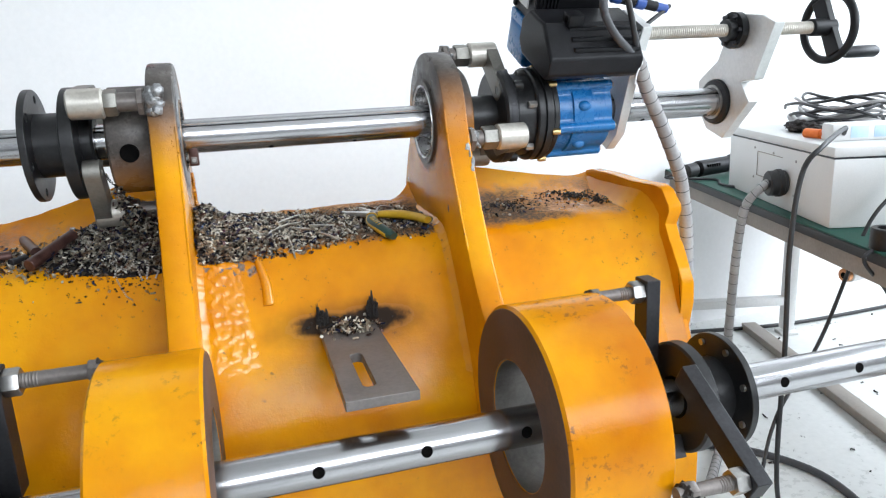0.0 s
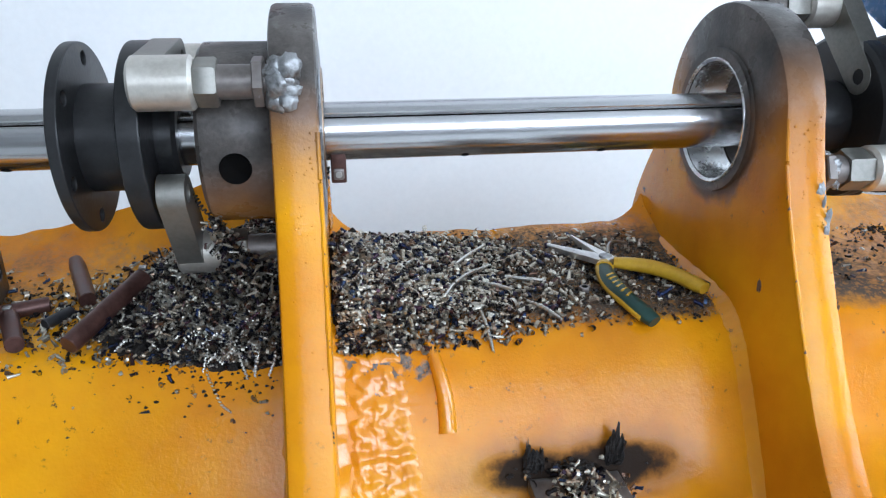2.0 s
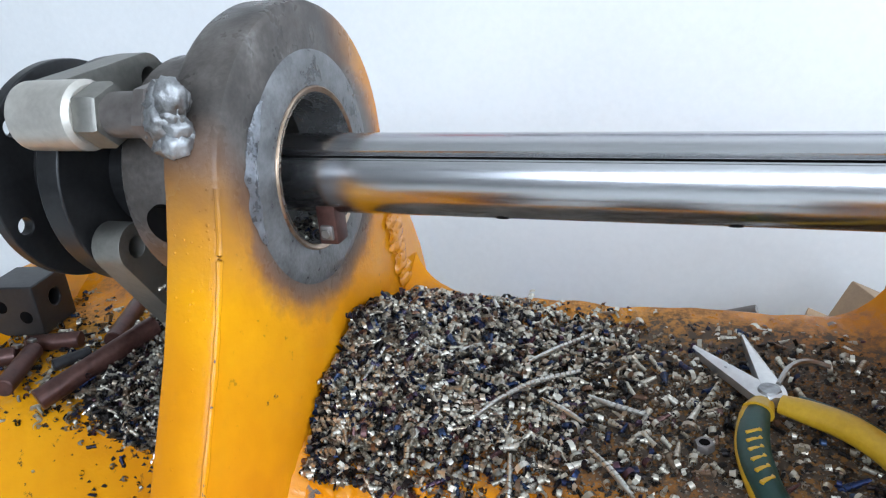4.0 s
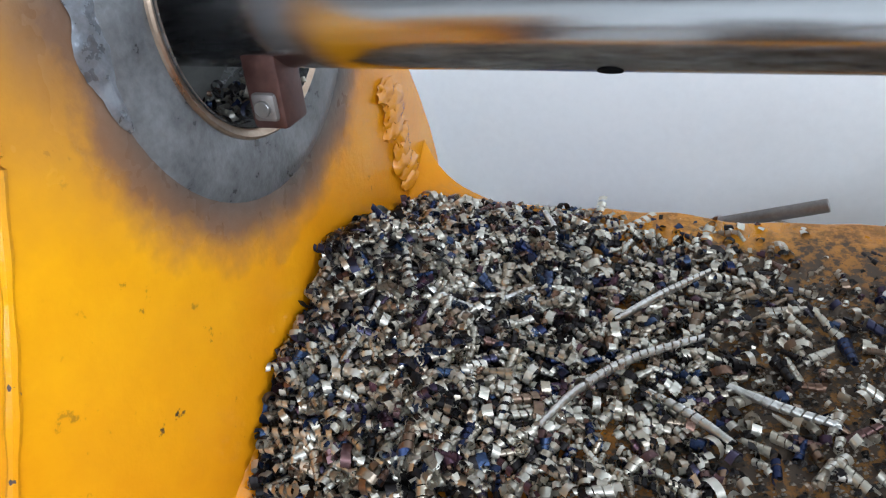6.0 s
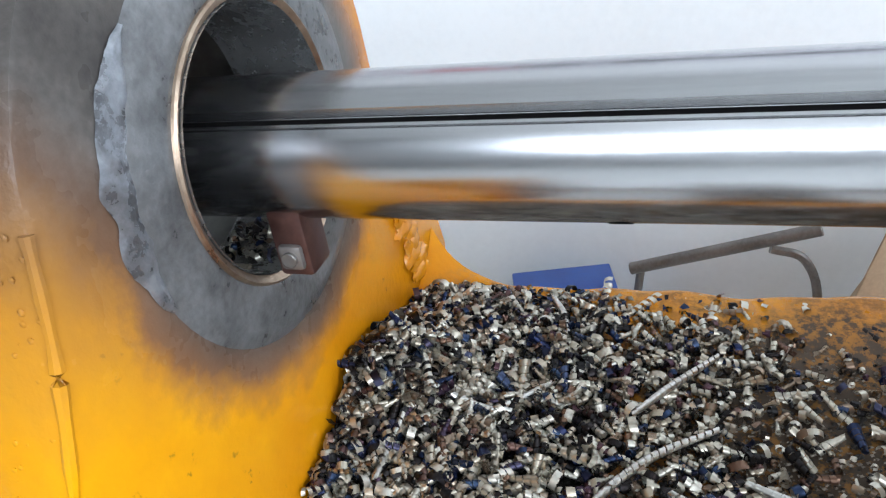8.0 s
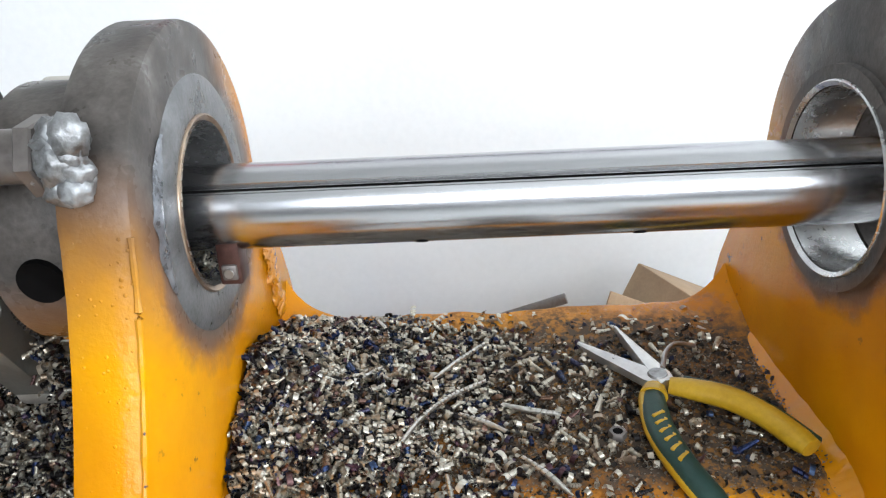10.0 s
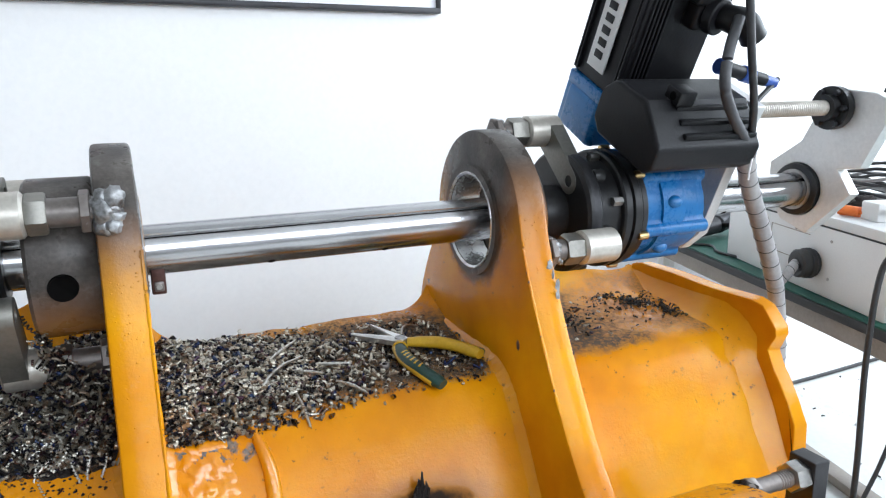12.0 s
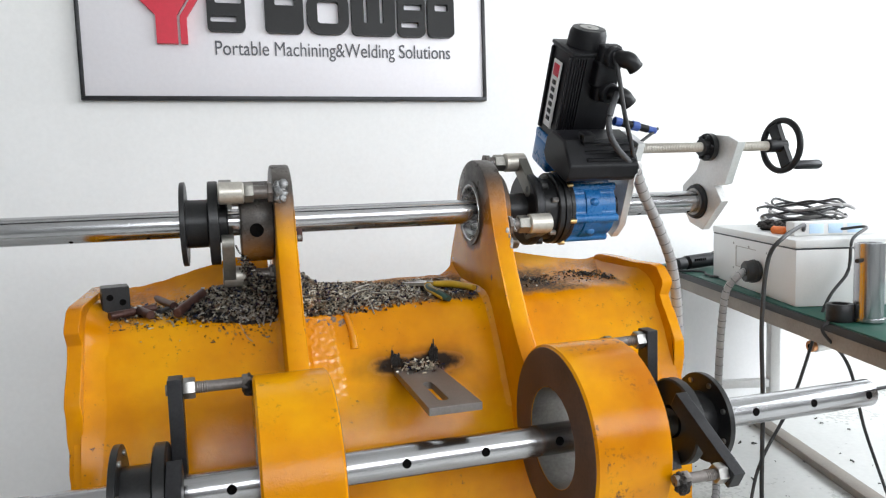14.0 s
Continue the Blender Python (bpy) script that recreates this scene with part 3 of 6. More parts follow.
def lug_outline():
    front = [(-0.302, 0.722), (-0.268, 0.762), (-0.241, 0.800), (-0.216, 0.842), (-0.192, 0.886), (-0.172, 0.924), (-0.156, 0.956), (-0.142, 0.988), (-0.129, 1.024)]
    arc = [(0.004 + 0.126 * math.cos(a), 1.034 + 0.126 * math.sin(a)) for a in (radians(171 - 168 * k / 34) for k in range(35))]
    back = [(0.134, 1.005), (0.152, 0.980), (0.171, 0.952), (0.187, 0.925), (0.202, 0.895), (0.212, 0.865), (0.205, 0.835), (0.13, 0.78), (-0.05, 0.52), (-0.25, 0.50), (-0.298, 0.56)]
    return front + arc + back + [(-0.312, 0.62), (-0.310, 0.70)]


for (x0, x1), (by, bz, br), mat, lab in ((LUG_L, (0.003, 1.036, 0.0605), M_LUGL, "yellow lug plate, blued and burnt round its bore"), (LUG_R, (0.012, 1.031, 0.068), M_LUGR, "yellow lug plate, brown and bare round its bore")):
    bm = plate(lug_outline(), x0, x1, [circle(by, bz, br, 56)], 0.005)
    lug = part("lug", bm, mat, link, lab, smooth=28)
    side = 1 if x0 < 0.2 else -1
    face = x1 if side > 0 else x0
    out = (0.0022 if side > 0 else 0.005) * side
    # raised liner ring seen inside the bore
    r1 = br + (0.030 if side > 0 else 0.0135)
    bead = [(face - 0.001 * side, r1), (face + out * 0.5, r1 - 0.003), (face + out * 0.9, r1 - 0.010), (face + out, br + 0.012), (face + out * 0.95, br + 0.005), (face + out * 0.9, br + 0.001), (face, br - 0.002), (face - 0.043 * side, br - 0.002), (face - 0.043 * side, br + 0.001), (face - 0.02 * side, br + 0.002)]
    part("bore_liner", lathe(bead, by, bz, 64, True), M_BLUED if side > 0 else M_LUGR, lug, "weld-built bore rim")
    part("bore_wall", lathe([(face + 0.003 * side, br - 0.003), (face - 0.044 * side, br - 0.003)], by, bz, 64), M_BORED, lug, "bored steel inside")
    ringm = [(face + out * 0.80, br - 0.0025), (face + out + 0.0015 * side, br + 0.0008), (face + out + 0.0008 * side, br + 0.0018), (face + out * 0.6, br + 0.0024)]
    part("bore_edge", lathe(ringm, by, bz, 64), M_BRONZE if side > 0 else M_BORED, lug, "bright machined edge of the bore")

# raised pale strip painting the window highlight down the front of the bore ring
bm = bmesh.new()
R = []
for k in range(100):
    a = radians(134 + 0.66 * k)
    mid_r = 0.0890 + 0.0016 * noise.noise(Vector((k * 0.09, 3, 0)))
    half = (0.0062 + 0.0022 * noise.noise(Vector((k * 0.09, 7, 0)))) * min(1, 0.15 + k / 25, 0.15 + (99 - k) / 25)
    row = []
    for j in range(13):
        u = j / 6 - 1
        r = mid_r + half * u + 0.0004 * noise.noise(Vector((k * 0.3, j * 0.4, 1)))
        ring_x = 0.0020 - 0.09 * max(0.0, r - 0.084)
        lift = 0.0010 * (1 - u * u) - 0.0006 + 0.0004 * noise.noise(Vector((k * 0.16, j * 0.25, 2)))
        row.append(bm.verts.new((LUG_L[1] + ring_x + lift, 0.003 + r * math.cos(a), 1.036 + r * math.sin(a))))
    R.append(row)
for a, b in zip(R, R[1:]):
    for j in range(12):
        bm.faces.new((a[j], a[j + 1], b[j + 1], b[j]))
part("ring_highlight", bm, M_GLINT, link, "pale streak painting the gloss highlight on the bore ring", smooth=75)

# the dark collar welded to the outer side of each lug
bm = lathe([(-0.112, 0.058), (-0.112, 0.086), (-0.108, 0.090), (-0.046, 0.090), (-0.0425, 0.088), (-0.0425, 0.058)], 0.008, 1.034, 64, True)
collar = part("collar", bm, M_COLLAR, link, "collar blackened by welding heat, yellow below")
part("collar_bore", lathe([(-0.1115, 0.0572), (-0.0425, 0.0572)], 0.006, 1.035, 64), M_STEEL, collar, "bored steel inside")
# no hole is cut here: a near-black disc paints its shade
part("oil_hole", lathe([(0.0005, 0), (0.0015, 0.0130), (0.0022, 0.0145), (-0.004, 0.0155)], 0, 0, 28), M_HOLE_SHADE, collar).matrix_world = Matrix.Translation((-0.078, -0.0814, 1.0187)) @ pose(0, 0, 0, 9, 0, 0) @ pose(0, 0, 0, 0, 0, -90)
bm = lathe([(0.4895, 0.068), (0.4895, 0.092), (0.494, 0.096), (0.508, 0.096), (0.512, 0.092), (0.512, 0.068)], 0.008, 1.034, 64, True)
part("collar", bm, M_LUGR, link, "collar browned by welding heat")

# paint chipped off along the corners of the lugs, and weld spatter on their front edges
chips = bmesh.new()
crng = random.Random(8)
EDGE = spline([Vector((0, y, z)) for y, z in ((-0.241, 0.800), (-0.216, 0.842), (-0.192, 0.886), (-0.172, 0.924), (-0.156, 0.956), (-0.142, 0.988), (-0.129, 1.024), (-0.120, 1.060))], 30)
for xe in (LUG_L[1], LUG_R[0]):
    run = [Vector((xe - 0.0016 * (1 if xe == LUG_L[1] else -1), p.y + 0.0016, p.z)) for p in EDGE[20::3]]
    part("paint_bead", sweep(run, lambda u: 0.0021 * (1 + 0.25 * math.sin(u * 41) * math.sin(u * 17)), 8), M_LUGL if xe == LUG_L[1] else M_LUGR, link, "thick run of paint along the corner")
for xe, n in ((LUG_L[1], 17), (LUG_R[0], 16), (LUG_R[1], 10)):
    for _ in range(n):
        p = EDGE[crng.randrange(len(EDGE) - 40)]
        s_ = crng.uniform(0.0012, 0.0040)
        add(chips, blob((xe - (0.0012 if xe == LUG_L[1] or xe == LUG_R[1] else -0.0012), p.y + 0.0014, p.z), (s_ * 0.45, s_ * 0.4, s_), 0.5, 90, 1))
tagged(part("chipped_edge", chips, M_RUST, link, "bare spots where paint chipped off the edges", smooth=0), kind="stuff")
for xe, mat in ((LUG_L[0], M_LUGL), (LUG_R[0], M_LUGR)):
    spots = bmesh.new()
    for _ in range(60):
        p = EDGE[min(len(EDGE) - 1, int(len(EDGE) * crng.betavariate(4, 1.6)))]
        s_ = crng.uniform(0.0004, 0.0013)
        add(spots, blob((xe + crng.uniform(0.006, 0.039), p.y, p.z), (s_ * 1.2, s_ * 0.5, s_ * 1.3), 0.3, 90, 1))
    tagged(part("weld_spatter", spots, mat, link, "drops of weld spatter under paint", smooth=60), kind="stuff")
part("paint_chip", blob((LUG_R[0] + 0.0005, -0.123, 0.884), (0.0012, 0.0045, 0.0085), 0.5, 30, 3), M_RUST, link, "bare spot in the paint")
for k in range(4):
    z = 0.956 + 0.012 * k
    y = -0.1590 + (z - 0.952) * 0.44
    part("weld_scar", blob((0.4815 + 0.003 * math.sin(k * 1.7), y, z), (0.0026 + 0.0012 * math.sin(k * 2.7), 0.0006, 0.008), 0.6, 150, 4), M_BRIGHT, link, "silvery weld scar", smooth=60)

# thick painted weld down the rear of the front lug
for k in range(9):
    z = 0.880 + 0.0085 * k
    part("weld_pass", blob((LUG_L[1] + 0.001, 0.146 - 0.0022 * k + 0.004 * math.sin(k * 2.1), z), (0.0034, 0.0135 + 0.002 * math.sin(k * 1.3), 0.0078), 0.5, 90, 3), M_WELD, link, smooth=70)

# lower bearing rings
for x0, x1, face in ((-0.113, 0.017, 0.017), (0.4435, 0.595, 0.4435)):
    ring = part("bearing_ring", lathe([(x0, 0.098), (x0, 0.176), (x0 + 0.004, 0.181), (x1 - 0.004, 0.181), (x1, 0.176), (x1, 0.098)], LOW_Y, LOW_Z + 0.002, 96, True), M_RING, link, "wide yellow painted bearing ring")
    s = -1 if face == x0 else 1
    part("ring_face", lathe([(face, 0.0985), (face + 0.0015 * s, 0.100), (face + 0.0015 * s, 0.173), (face, 0.176)], LOW_Y, LOW_Z + 0.002, 96), M_RUST, ring, "bare brown steel end face")
    part("ring_bore", lathe([(x0 + 0.001, 0.0975), (x1 - 0.001, 0.0975), (x1 - 0.001, 0.0985), (x0 + 0.001, 0.0985)], LOW_Y, LOW_Z + 0.002, 96, True), M_STEEL, ring, "bright machined bore")

# flared end plates
END = [(0.175, 0.860), (0.172, 0.884), (0.15, 0.889), (-0.115, 0.887), (-0.138, 0.881), (-0.165, 0.855), (-0.168, 0.842), (-0.155, 0.815), (-0.168, 0.79), (-0.200, 0.745), (-0.216, 0.712), (-0.218, 0.67), (-0.206, 0.62), (-0.212, 0.566), (-0.235, 0.45), (-0.24, 0.30), (0.12, 0.30), (0.16, 0.75)]
for x0, x1, s in ((-0.450, -0.422, 1), (0.872, 0.900, -1)):
    bm = prism(END, x0, x1)
    bmesh.ops.subdivide_edges(bm, edges=[e for e in bm.edges if e.calc_length() > 0.03], cuts=2, use_grid_fill=False)
    for v in bm.verts:
        v.co += Vector((0.004, 0.004, 0.004)) * noise.noise(v.co * 21)
    soften(part("end_plate", bm, M_YEL, link, "flame-cut yellow end plate with ragged edge", smooth=60), 0.005, 3)
    # long fillet between end plate and beam
    inner = x1 if s > 0 else x0
    bm = bmesh.new()
    rows = []
    for k, (y, z) in enumerate(SECTION[4:20]):
        n = Vector((0, y + 0.05, z - 0.70)).normalized()
        w = 0.055 + 0.012 * noise.noise(Vector((k * 0.7, s, 0)))
        row = []
        for j in range(6):
            f = j / 5
            row.append(bm.verts.new(Vector((inner + s * (w * f - 0.003), y, z)) + n * ((0.036 if k < 9 else 0.018) * (1 - f) ** 2 - 0.002 + 0.0015 * noise.noise(Vector((k * 1.3, j, s))))))
        rows.append(row)
    for a, b in zip(rows, rows[1:]):
        for j in range(5):
            bm.faces.new((a[j], a[j + 1], b[j + 1], b[j]))
    part("end_fillet", bm, M_YEL, link, smooth=80)


def weld_run(xc, s, width=0.016, height=0.010, seed=0, rows=(6, 19)):
    """A rippled fillet weld where a lug meets the beam; s: the side it lies on."""
    path = spline([Vector((0, y, z)) for y, z in SECTION[rows[0]:rows[1]]], 9)
    bm = bmesh.new()
    R = []
    for k, p in enumerate(path):
        n = Vector((0, p.y + 0.05, p.z - 0.70)).normalized()
        rip = 0.06 * math.sin(k * 1.9) + 0.5 * noise.noise(Vector((k * 0.23, seed, 0)))
        w, h = width * (1 + 0.5 * rip), height * (1 + 0.6 * rip)
        R.append([bm.verts.new(Vector((xc + s * w * f, 0, 0)) + p + n * (h * g - 0.002)) for f, g in ((-0.1, 1.55), (0.12, 1.25), (0.4, 0.72), (0.7, 0.35), (1.0, 0.0))])
    for a, b in zip(R, R[1:]):
        for j in range(4):
            bm.faces.new((a[j], a[j + 1], b[j + 1], b[j]))
    return bm


part("weld_bead", weld_run(LUG_L[1], 1, 0.014, 0.006, 1), M_WELD, link, smooth=60)
part("weld_bead", weld_run(LUG_L[0], -1, 0.014, 0.006, 2), M_WELD, link, smooth=60)
part("weld_bead", weld_run(LUG_R[0], -1, 0.015, 0.008, 3), M_WELD, link, smooth=60)
part("weld_bead", weld_run(LUG_R[1], 1, 0.014, 0.007, 4), M_WELD, link, smooth=60)


def on_front(y):
    """Height of the beam's front at depth y."""
    pts = SECTION[7:21]
    for (y0, z0), (y1, z1) in zip(pts, pts[1:]):
        if y1 <= y <= y0:
            return z0 + (z1 - z0) * (y - y0) / (y1 - y0)
    return TOP_Z


# patch of overlapping weld passes beside the front lug
bm = bmesh.new()
R = []
for i in range(34):
    row = []
    for j in range(70):
        u, v = i / 33, j / 69
        y = -0.070 - 0.135 * v
        x = LUG_L[1] + 0.012 + u * (0.052 + 0.030 * v) + 0.004 * noise.noise(Vector((j * 0.3, 0, 0)))
        h = 0.0005 * math.sin(j * 0.9 + 3 * noise.noise(Vector((i * 0.12, j * 0.05, 0)))) + 0.0030 * noise.noise(Vector((i * 0.17, j * 0.52, 2))) + 0.0016 * noise.noise(Vector((i * 0.9, j * 0.9, 5)))
        h = (h + 0.0025) * min(1, 6 * u + 0.3, 7 * (1 - u), 8 * v, 6 * (1 - v)) - 0.0012
        row.append(bm.verts.new((x, y - h * 0.85, on_front(y) + h * 0.5)))
    R.append(row)
for a, b in zip(R, R[1:]):
    for j in range(69):
        bm.faces.new((a[j], a[j + 1], b[j + 1], b[j]))
part("weld_patch", bm, M_WELD, link, "lumpy painted patch of weld passes", smooth=75)
# single short bead
path = spline([(0.100, -0.088, 0.828), (0.107, -0.113, 0.806), (0.112, -0.128, 0.783), (0.112, -0.145, 0.752)], 10)
part("weld_bead", sweep(path, lambda s: 0.0092 * (0.75 + 0.3 * s) * (1 + 0.05 * math.sin(s * 70)), 12, 0.8), M_WELD, link, "single short painted weld bead")

# slotted tab welded to the front of the beam
TAB = [(0.187, -0.472), (0.289, -0.472), (0.286, -0.175), (0.190, -0.175)]
bm = prism([(x, y) for x, y in TAB], 0.694, 0.709, [[(0.228 + 0.0095 * math.cos(a) + 0.0, (-0.318 if math.sin(a) > -1e-6 else -0.425) + 0.0095 * math.sin(a)) for a in (radians(11.25 * k) for k in range(32))]])
bmesh.ops.transform(bm, matrix=Matrix(((0, 1, 0, 0), (0, 0, 1, 0), (1, 0, 0, 0), (0, 0, 0, 1))), verts=bm.verts)
tab = soften(part("tab_plate", bm, M_TABST, link, "bare steel tab plate with a long slot"), 0.0015, 2)
for x, w, h in ((0.190, 0.0035, 0.024), (0.197, 0.0060, 0.015), (0.205, 0.0030, 0.017), (0.278, 0.0045, 0.017), (0.285, 0.0050, 0.030), (0.291, 0.0030, 0.021)):
    part("charred_stub", blob((x, -0.168, 0.722), (w, 0.003, h), 0.9, 70, 3), M_GRIT, link, "charred jagged weld stub", smooth=20)
srng = random.Random(31)
crust = bmesh.new()
for _ in range(46):
    s_ = srng.uniform(0.0012, 0.0042)
    add(crust, blob((srng.gauss(0.238, 0.034), -0.172 + srng.uniform(-0.006, 0.004), 0.711 + abs(srng.gauss(0, 0.007))), (s_ * 1.3, s_, s_ * 0.8), 0.6, 120, 1))
tagged(part("weld_crust", crust, M_GRIT, link, "black crusty crumbs along the tab's root", smooth=0), kind="stuff")

# support frame out of sight under the beam
stand = thing("support_stand", "dark steel stand under the yellow linkage", "stand")
for x in (-0.30, 0.22, 0.74):
    part("leg", box((0.08, 0.30, 0.29), pose(x, -0.06, 0.157), 0.004), M_BAR, stand)
part("foot_plate", box((1.25, 0.36, 0.012), pose(0.22, -0.06, 0.006), 0.002), M_BAR, stand)

# ---- boring bars ----


def boring_bar(name, x0, x1, y, z, groove=None, holes=(), hole_turn=0.0, label="", hr=0.0084):
    bar = thing(name, label, "boring bar")
    seg = 96
    r = 0.030
    prof = []
    for k in range(seg):
        a = k * math.tau / seg
        rr = r
        if groove is not None and abs((math.degrees(a) - groove + 180) % 360 - 180) < 4.7:
            rr = r - 0.0034
        prof.append((rr * math.cos(a), rr * math.sin(a)))
    part("shaft", prism([(y + p, z + q) for p, q in prof], x0, x1), M_CHROME, bar, smooth=40)
    if groove is not None:
        g = radians(groove)
        # thin near-black strip paints shade along the groove's bottom
        part("keyway", box((x1 - x0 - 0.01, 0.0018, 0.0008), Matrix.Translation(((x0 + x1) / 2, y + 0.0264 * math.cos(g), z + 0.0264 * math.sin(g))) @ Matrix.Rotation(g - math.pi / 2, 4, "X")), M_HOLE_SHADE, bar, "near-black strip painting the shade in the keyway")
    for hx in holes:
        # cross holes are near-black caps, shade painted instead of a bore
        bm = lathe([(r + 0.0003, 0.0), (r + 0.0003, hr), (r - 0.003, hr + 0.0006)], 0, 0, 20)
        h = part("cross_hole", bm, M_HOLE_SHADE, bar)
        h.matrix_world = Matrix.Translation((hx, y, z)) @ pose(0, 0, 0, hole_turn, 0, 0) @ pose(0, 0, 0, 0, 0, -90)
    return bar


bar_up = boring_bar("boring_bar", -1.35, 1.16, BAR_Y, BAR_Z, groove=138, holes=[0.15 + 0.151 * k for k in range(-8, 7) if k not in (-1, 2)], hole_turn=62, label="long polished steel boring bar with a keyway groove", hr=0.0045)
bar_low = boring_bar("boring_bar", -0.75, 1.225, LOW_Y, LOW_Z, holes=[0.145 + 0.1507 * k for k in range(-5, 8)], hole_turn=-10, label="satin steel boring bar with a row of cross holes")
tagged(bar_up, group="boring bars")
tagged(bar_low, group="boring bars")
# cutting tool in the upper bar
tool = part("tool_holder", box((0.016, 0.018, 0.046), pose(0.0165, -0.014, 1.007), 0.002), M_TOOL, bar_up, "brown square tool bit")
part("carbide_insert", box((0.011, 0.004, 0.012), pose(0.0165, -0.0235, 0.994), 0.002), M_TABST, tool, "carbide insert")
part("clamp_screw", rod((0.0165, -0.0250, 0.994), (0.0165, -0.0270, 0.994), 0.0034, 16), M_STEEL, tool)

# ---- bearing mounts ----


def polar(deg, r, y=BAR_Y, z=BAR_Z):
    return y + r * math.cos(radians(deg)), z + r * math.sin(radians(deg))


def arm_outline(p, q, rp, rq, n=14):
    """Outline of a link between a boss at p and an eye at q."""
    d = math.atan2(q[1] - p[1], q[0] - p[0])
    a = [(q[0] + rq * math.cos(d + t), q[1] + rq * math.sin(d + t)) for t in (-math.pi / 2 + math.pi * k / n for k in range(n + 1))]
    b = [(p[0] + rp * math.cos(d + t), p[1] + rp * math.sin(d + t)) for t in (math.pi / 2 + math.pi * k / n for k in range(n + 1))]
    return a + b


def welded_mount(name, label, lug_face, s, angles, eye_turn, eye_r, c):
    """Three-armed mount bolted to studs that are welded to a lug. s: the way outwards along x."""
    mount = thing(name, label, "bearing mount", "three-armed bearing mounts")
    for deg in angles:
        y, z = polar(deg, 0.122, 0.004, 1.034)
        ey, ez = polar(deg + eye_turn, eye_r)
        X = lambda d: lug_face + s * d
        lo = lambda a, b: (min(X(a), X(b)), max(X(a), X(b)))
        a0, a1 = lo(c[4], c[5])
        arm = soften(part("arm", prism(arm_outline((y, z), (ey, ez), 0.022, 0.019), a0, a1, [circle(ey, ez, 0.0085, 20)]), M_CAST, mount, "grey cast clamp arm"), 0.003, 2)
        b0, b1 = lo(c[2], c[3])
        part("boss", lathe([(b0, 0), (b0, 0.020), (b0 + 0.003, 0.0235), (b1 - 0.003, 0.0235), (b1, 0.020), (b1, 0)], y, z, 32), M_BOSS, arm, "pale round boss")
        part("nut", hexa(*lo(c[1], c[2]), 0.0215, y, z, 0.3), M_CAST, mount)
        part("stud", lathe([(lo(0.0, 0.06)[0], 0.0), (lo(0.0, 0.06)[0], 0.0150), (lo(0.0, 0.06)[1], 0.0150), (lo(0.0, 0.06)[1], 0.0)], y, z, 24), M_TABST, mount)
        head = part("bolt_head", hexa(*lo(0.002, c[0]), 0.0225, y, z, 0.1), M_TABST, mount)
        a = radians(deg) * 0.4 + radians(150) * 0.6
        lump = bmesh.new()
        wr = random.Random(int(deg))
        big = 1.0 if s < 0 else 0.62
        for k in range(11):
            ang = radians(-150 + 30 * k)
            add(lump, blob((X((-0.008 if k % 2 else -0.018) + wr.uniform(-0.003, 0.003) if s < 0 else 0.010 + wr.uniform(-0.004, 0.004)), y + 0.012 * math.cos(a) * big - 0.010 * big * abs(math.cos(ang)), z + 0.014 * big * math.sin(ang * 0.6)),
                           (wr.uniform(0.008, 0.012) * big, wr.uniform(0.007, 0.010) * big, wr.uniform(0.007, 0.012) * big), 0.36, 130, 3))
        part("weld_lump", lump, M_BRIGHT, head, "bright silvery weld lump", smooth=75)
        for k in range(3):
            part("weld_drop", blob((X(0.006 + 0.006 * k - 0.012 * (s < 0)), y + 0.016 * math.cos(a + k - 1), z + 0.018 * math.sin(a + k - 1)), (0.0036, 0.0032, 0.0036) if s < 0 else (0.004, 0.004, 0.004), 0.5, 90, 3), M_BRIGHT, head, "bright silvery weld drop", smooth=60)
    return mount


mount_l = welded_mount("bearing_mount", "three-armed steel bearing mount with a black spool on burnt lug", LUG_L[0], -1, (147, 263, 27), -50, 0.077, (0.012, 0.041, 0.060, 0.113, 0.085, 0.111))
DISC_HOLES = [circle(*polar(20 + 60 * k, 0.077), 0.0068, 18) for k in range(6)]
soften(part("flange", prism(circle(0, BAR_Z, 0.0925, 72), -0.234, -0.223, [circle(0, BAR_Z, 0.036, 48), *DISC_HOLES]), M_BLACK, mount_l, "black flange disc with bolt holes"), 0.0015, 2)
part("hub", lathe([(-0.224, 0.036), (-0.224, 0.053), (-0.18, 0.053), (-0.176, 0.058), (-0.176, 0.036)], 0, BAR_Z, 64, True), M_BLACK, mount_l, "black spool hub")
soften(part("flange", prism(circle(0, BAR_Z, 0.093, 72), -0.1765, -0.1555, [circle(0, BAR_Z, 0.034, 48)]), M_BLACK, mount_l, "thick black flange disc"), 0.002, 2)
part("sleeve", lathe([(-0.156, 0.0305), (-0.156, 0.045), (-0.140, 0.045), (-0.136, 0.041), (-0.136, 0.0305)], 0, BAR_Z, 48, True), M_BLACK, mount_l)

mount_r = welded_mount("bearing_mount", "three-armed steel bearing mount with black flanges on brown lug", LUG_R[1], 1, (194, 76, 316), 50, 0.062, (0.012, 0.028, 0.055, 0.112, 0.088, 0.111))
part("sleeve", lathe([(0.520, 0.0305), (0.520, 0.038), (0.523, 0.041), (0.580, 0.041), (0.580, 0.0305)], 0, BAR_Z, 48, True), M_BLACK, mount_r)
part("flange", lathe([(0.576, 0.036), (0.576, 0.086), (0.580, 0.091), (0.598, 0.091), (0.601, 0.088), (0.601, 0.036)], 0, BAR_Z, 72, True), M_BLACK, mount_r, "thick black flange disc")
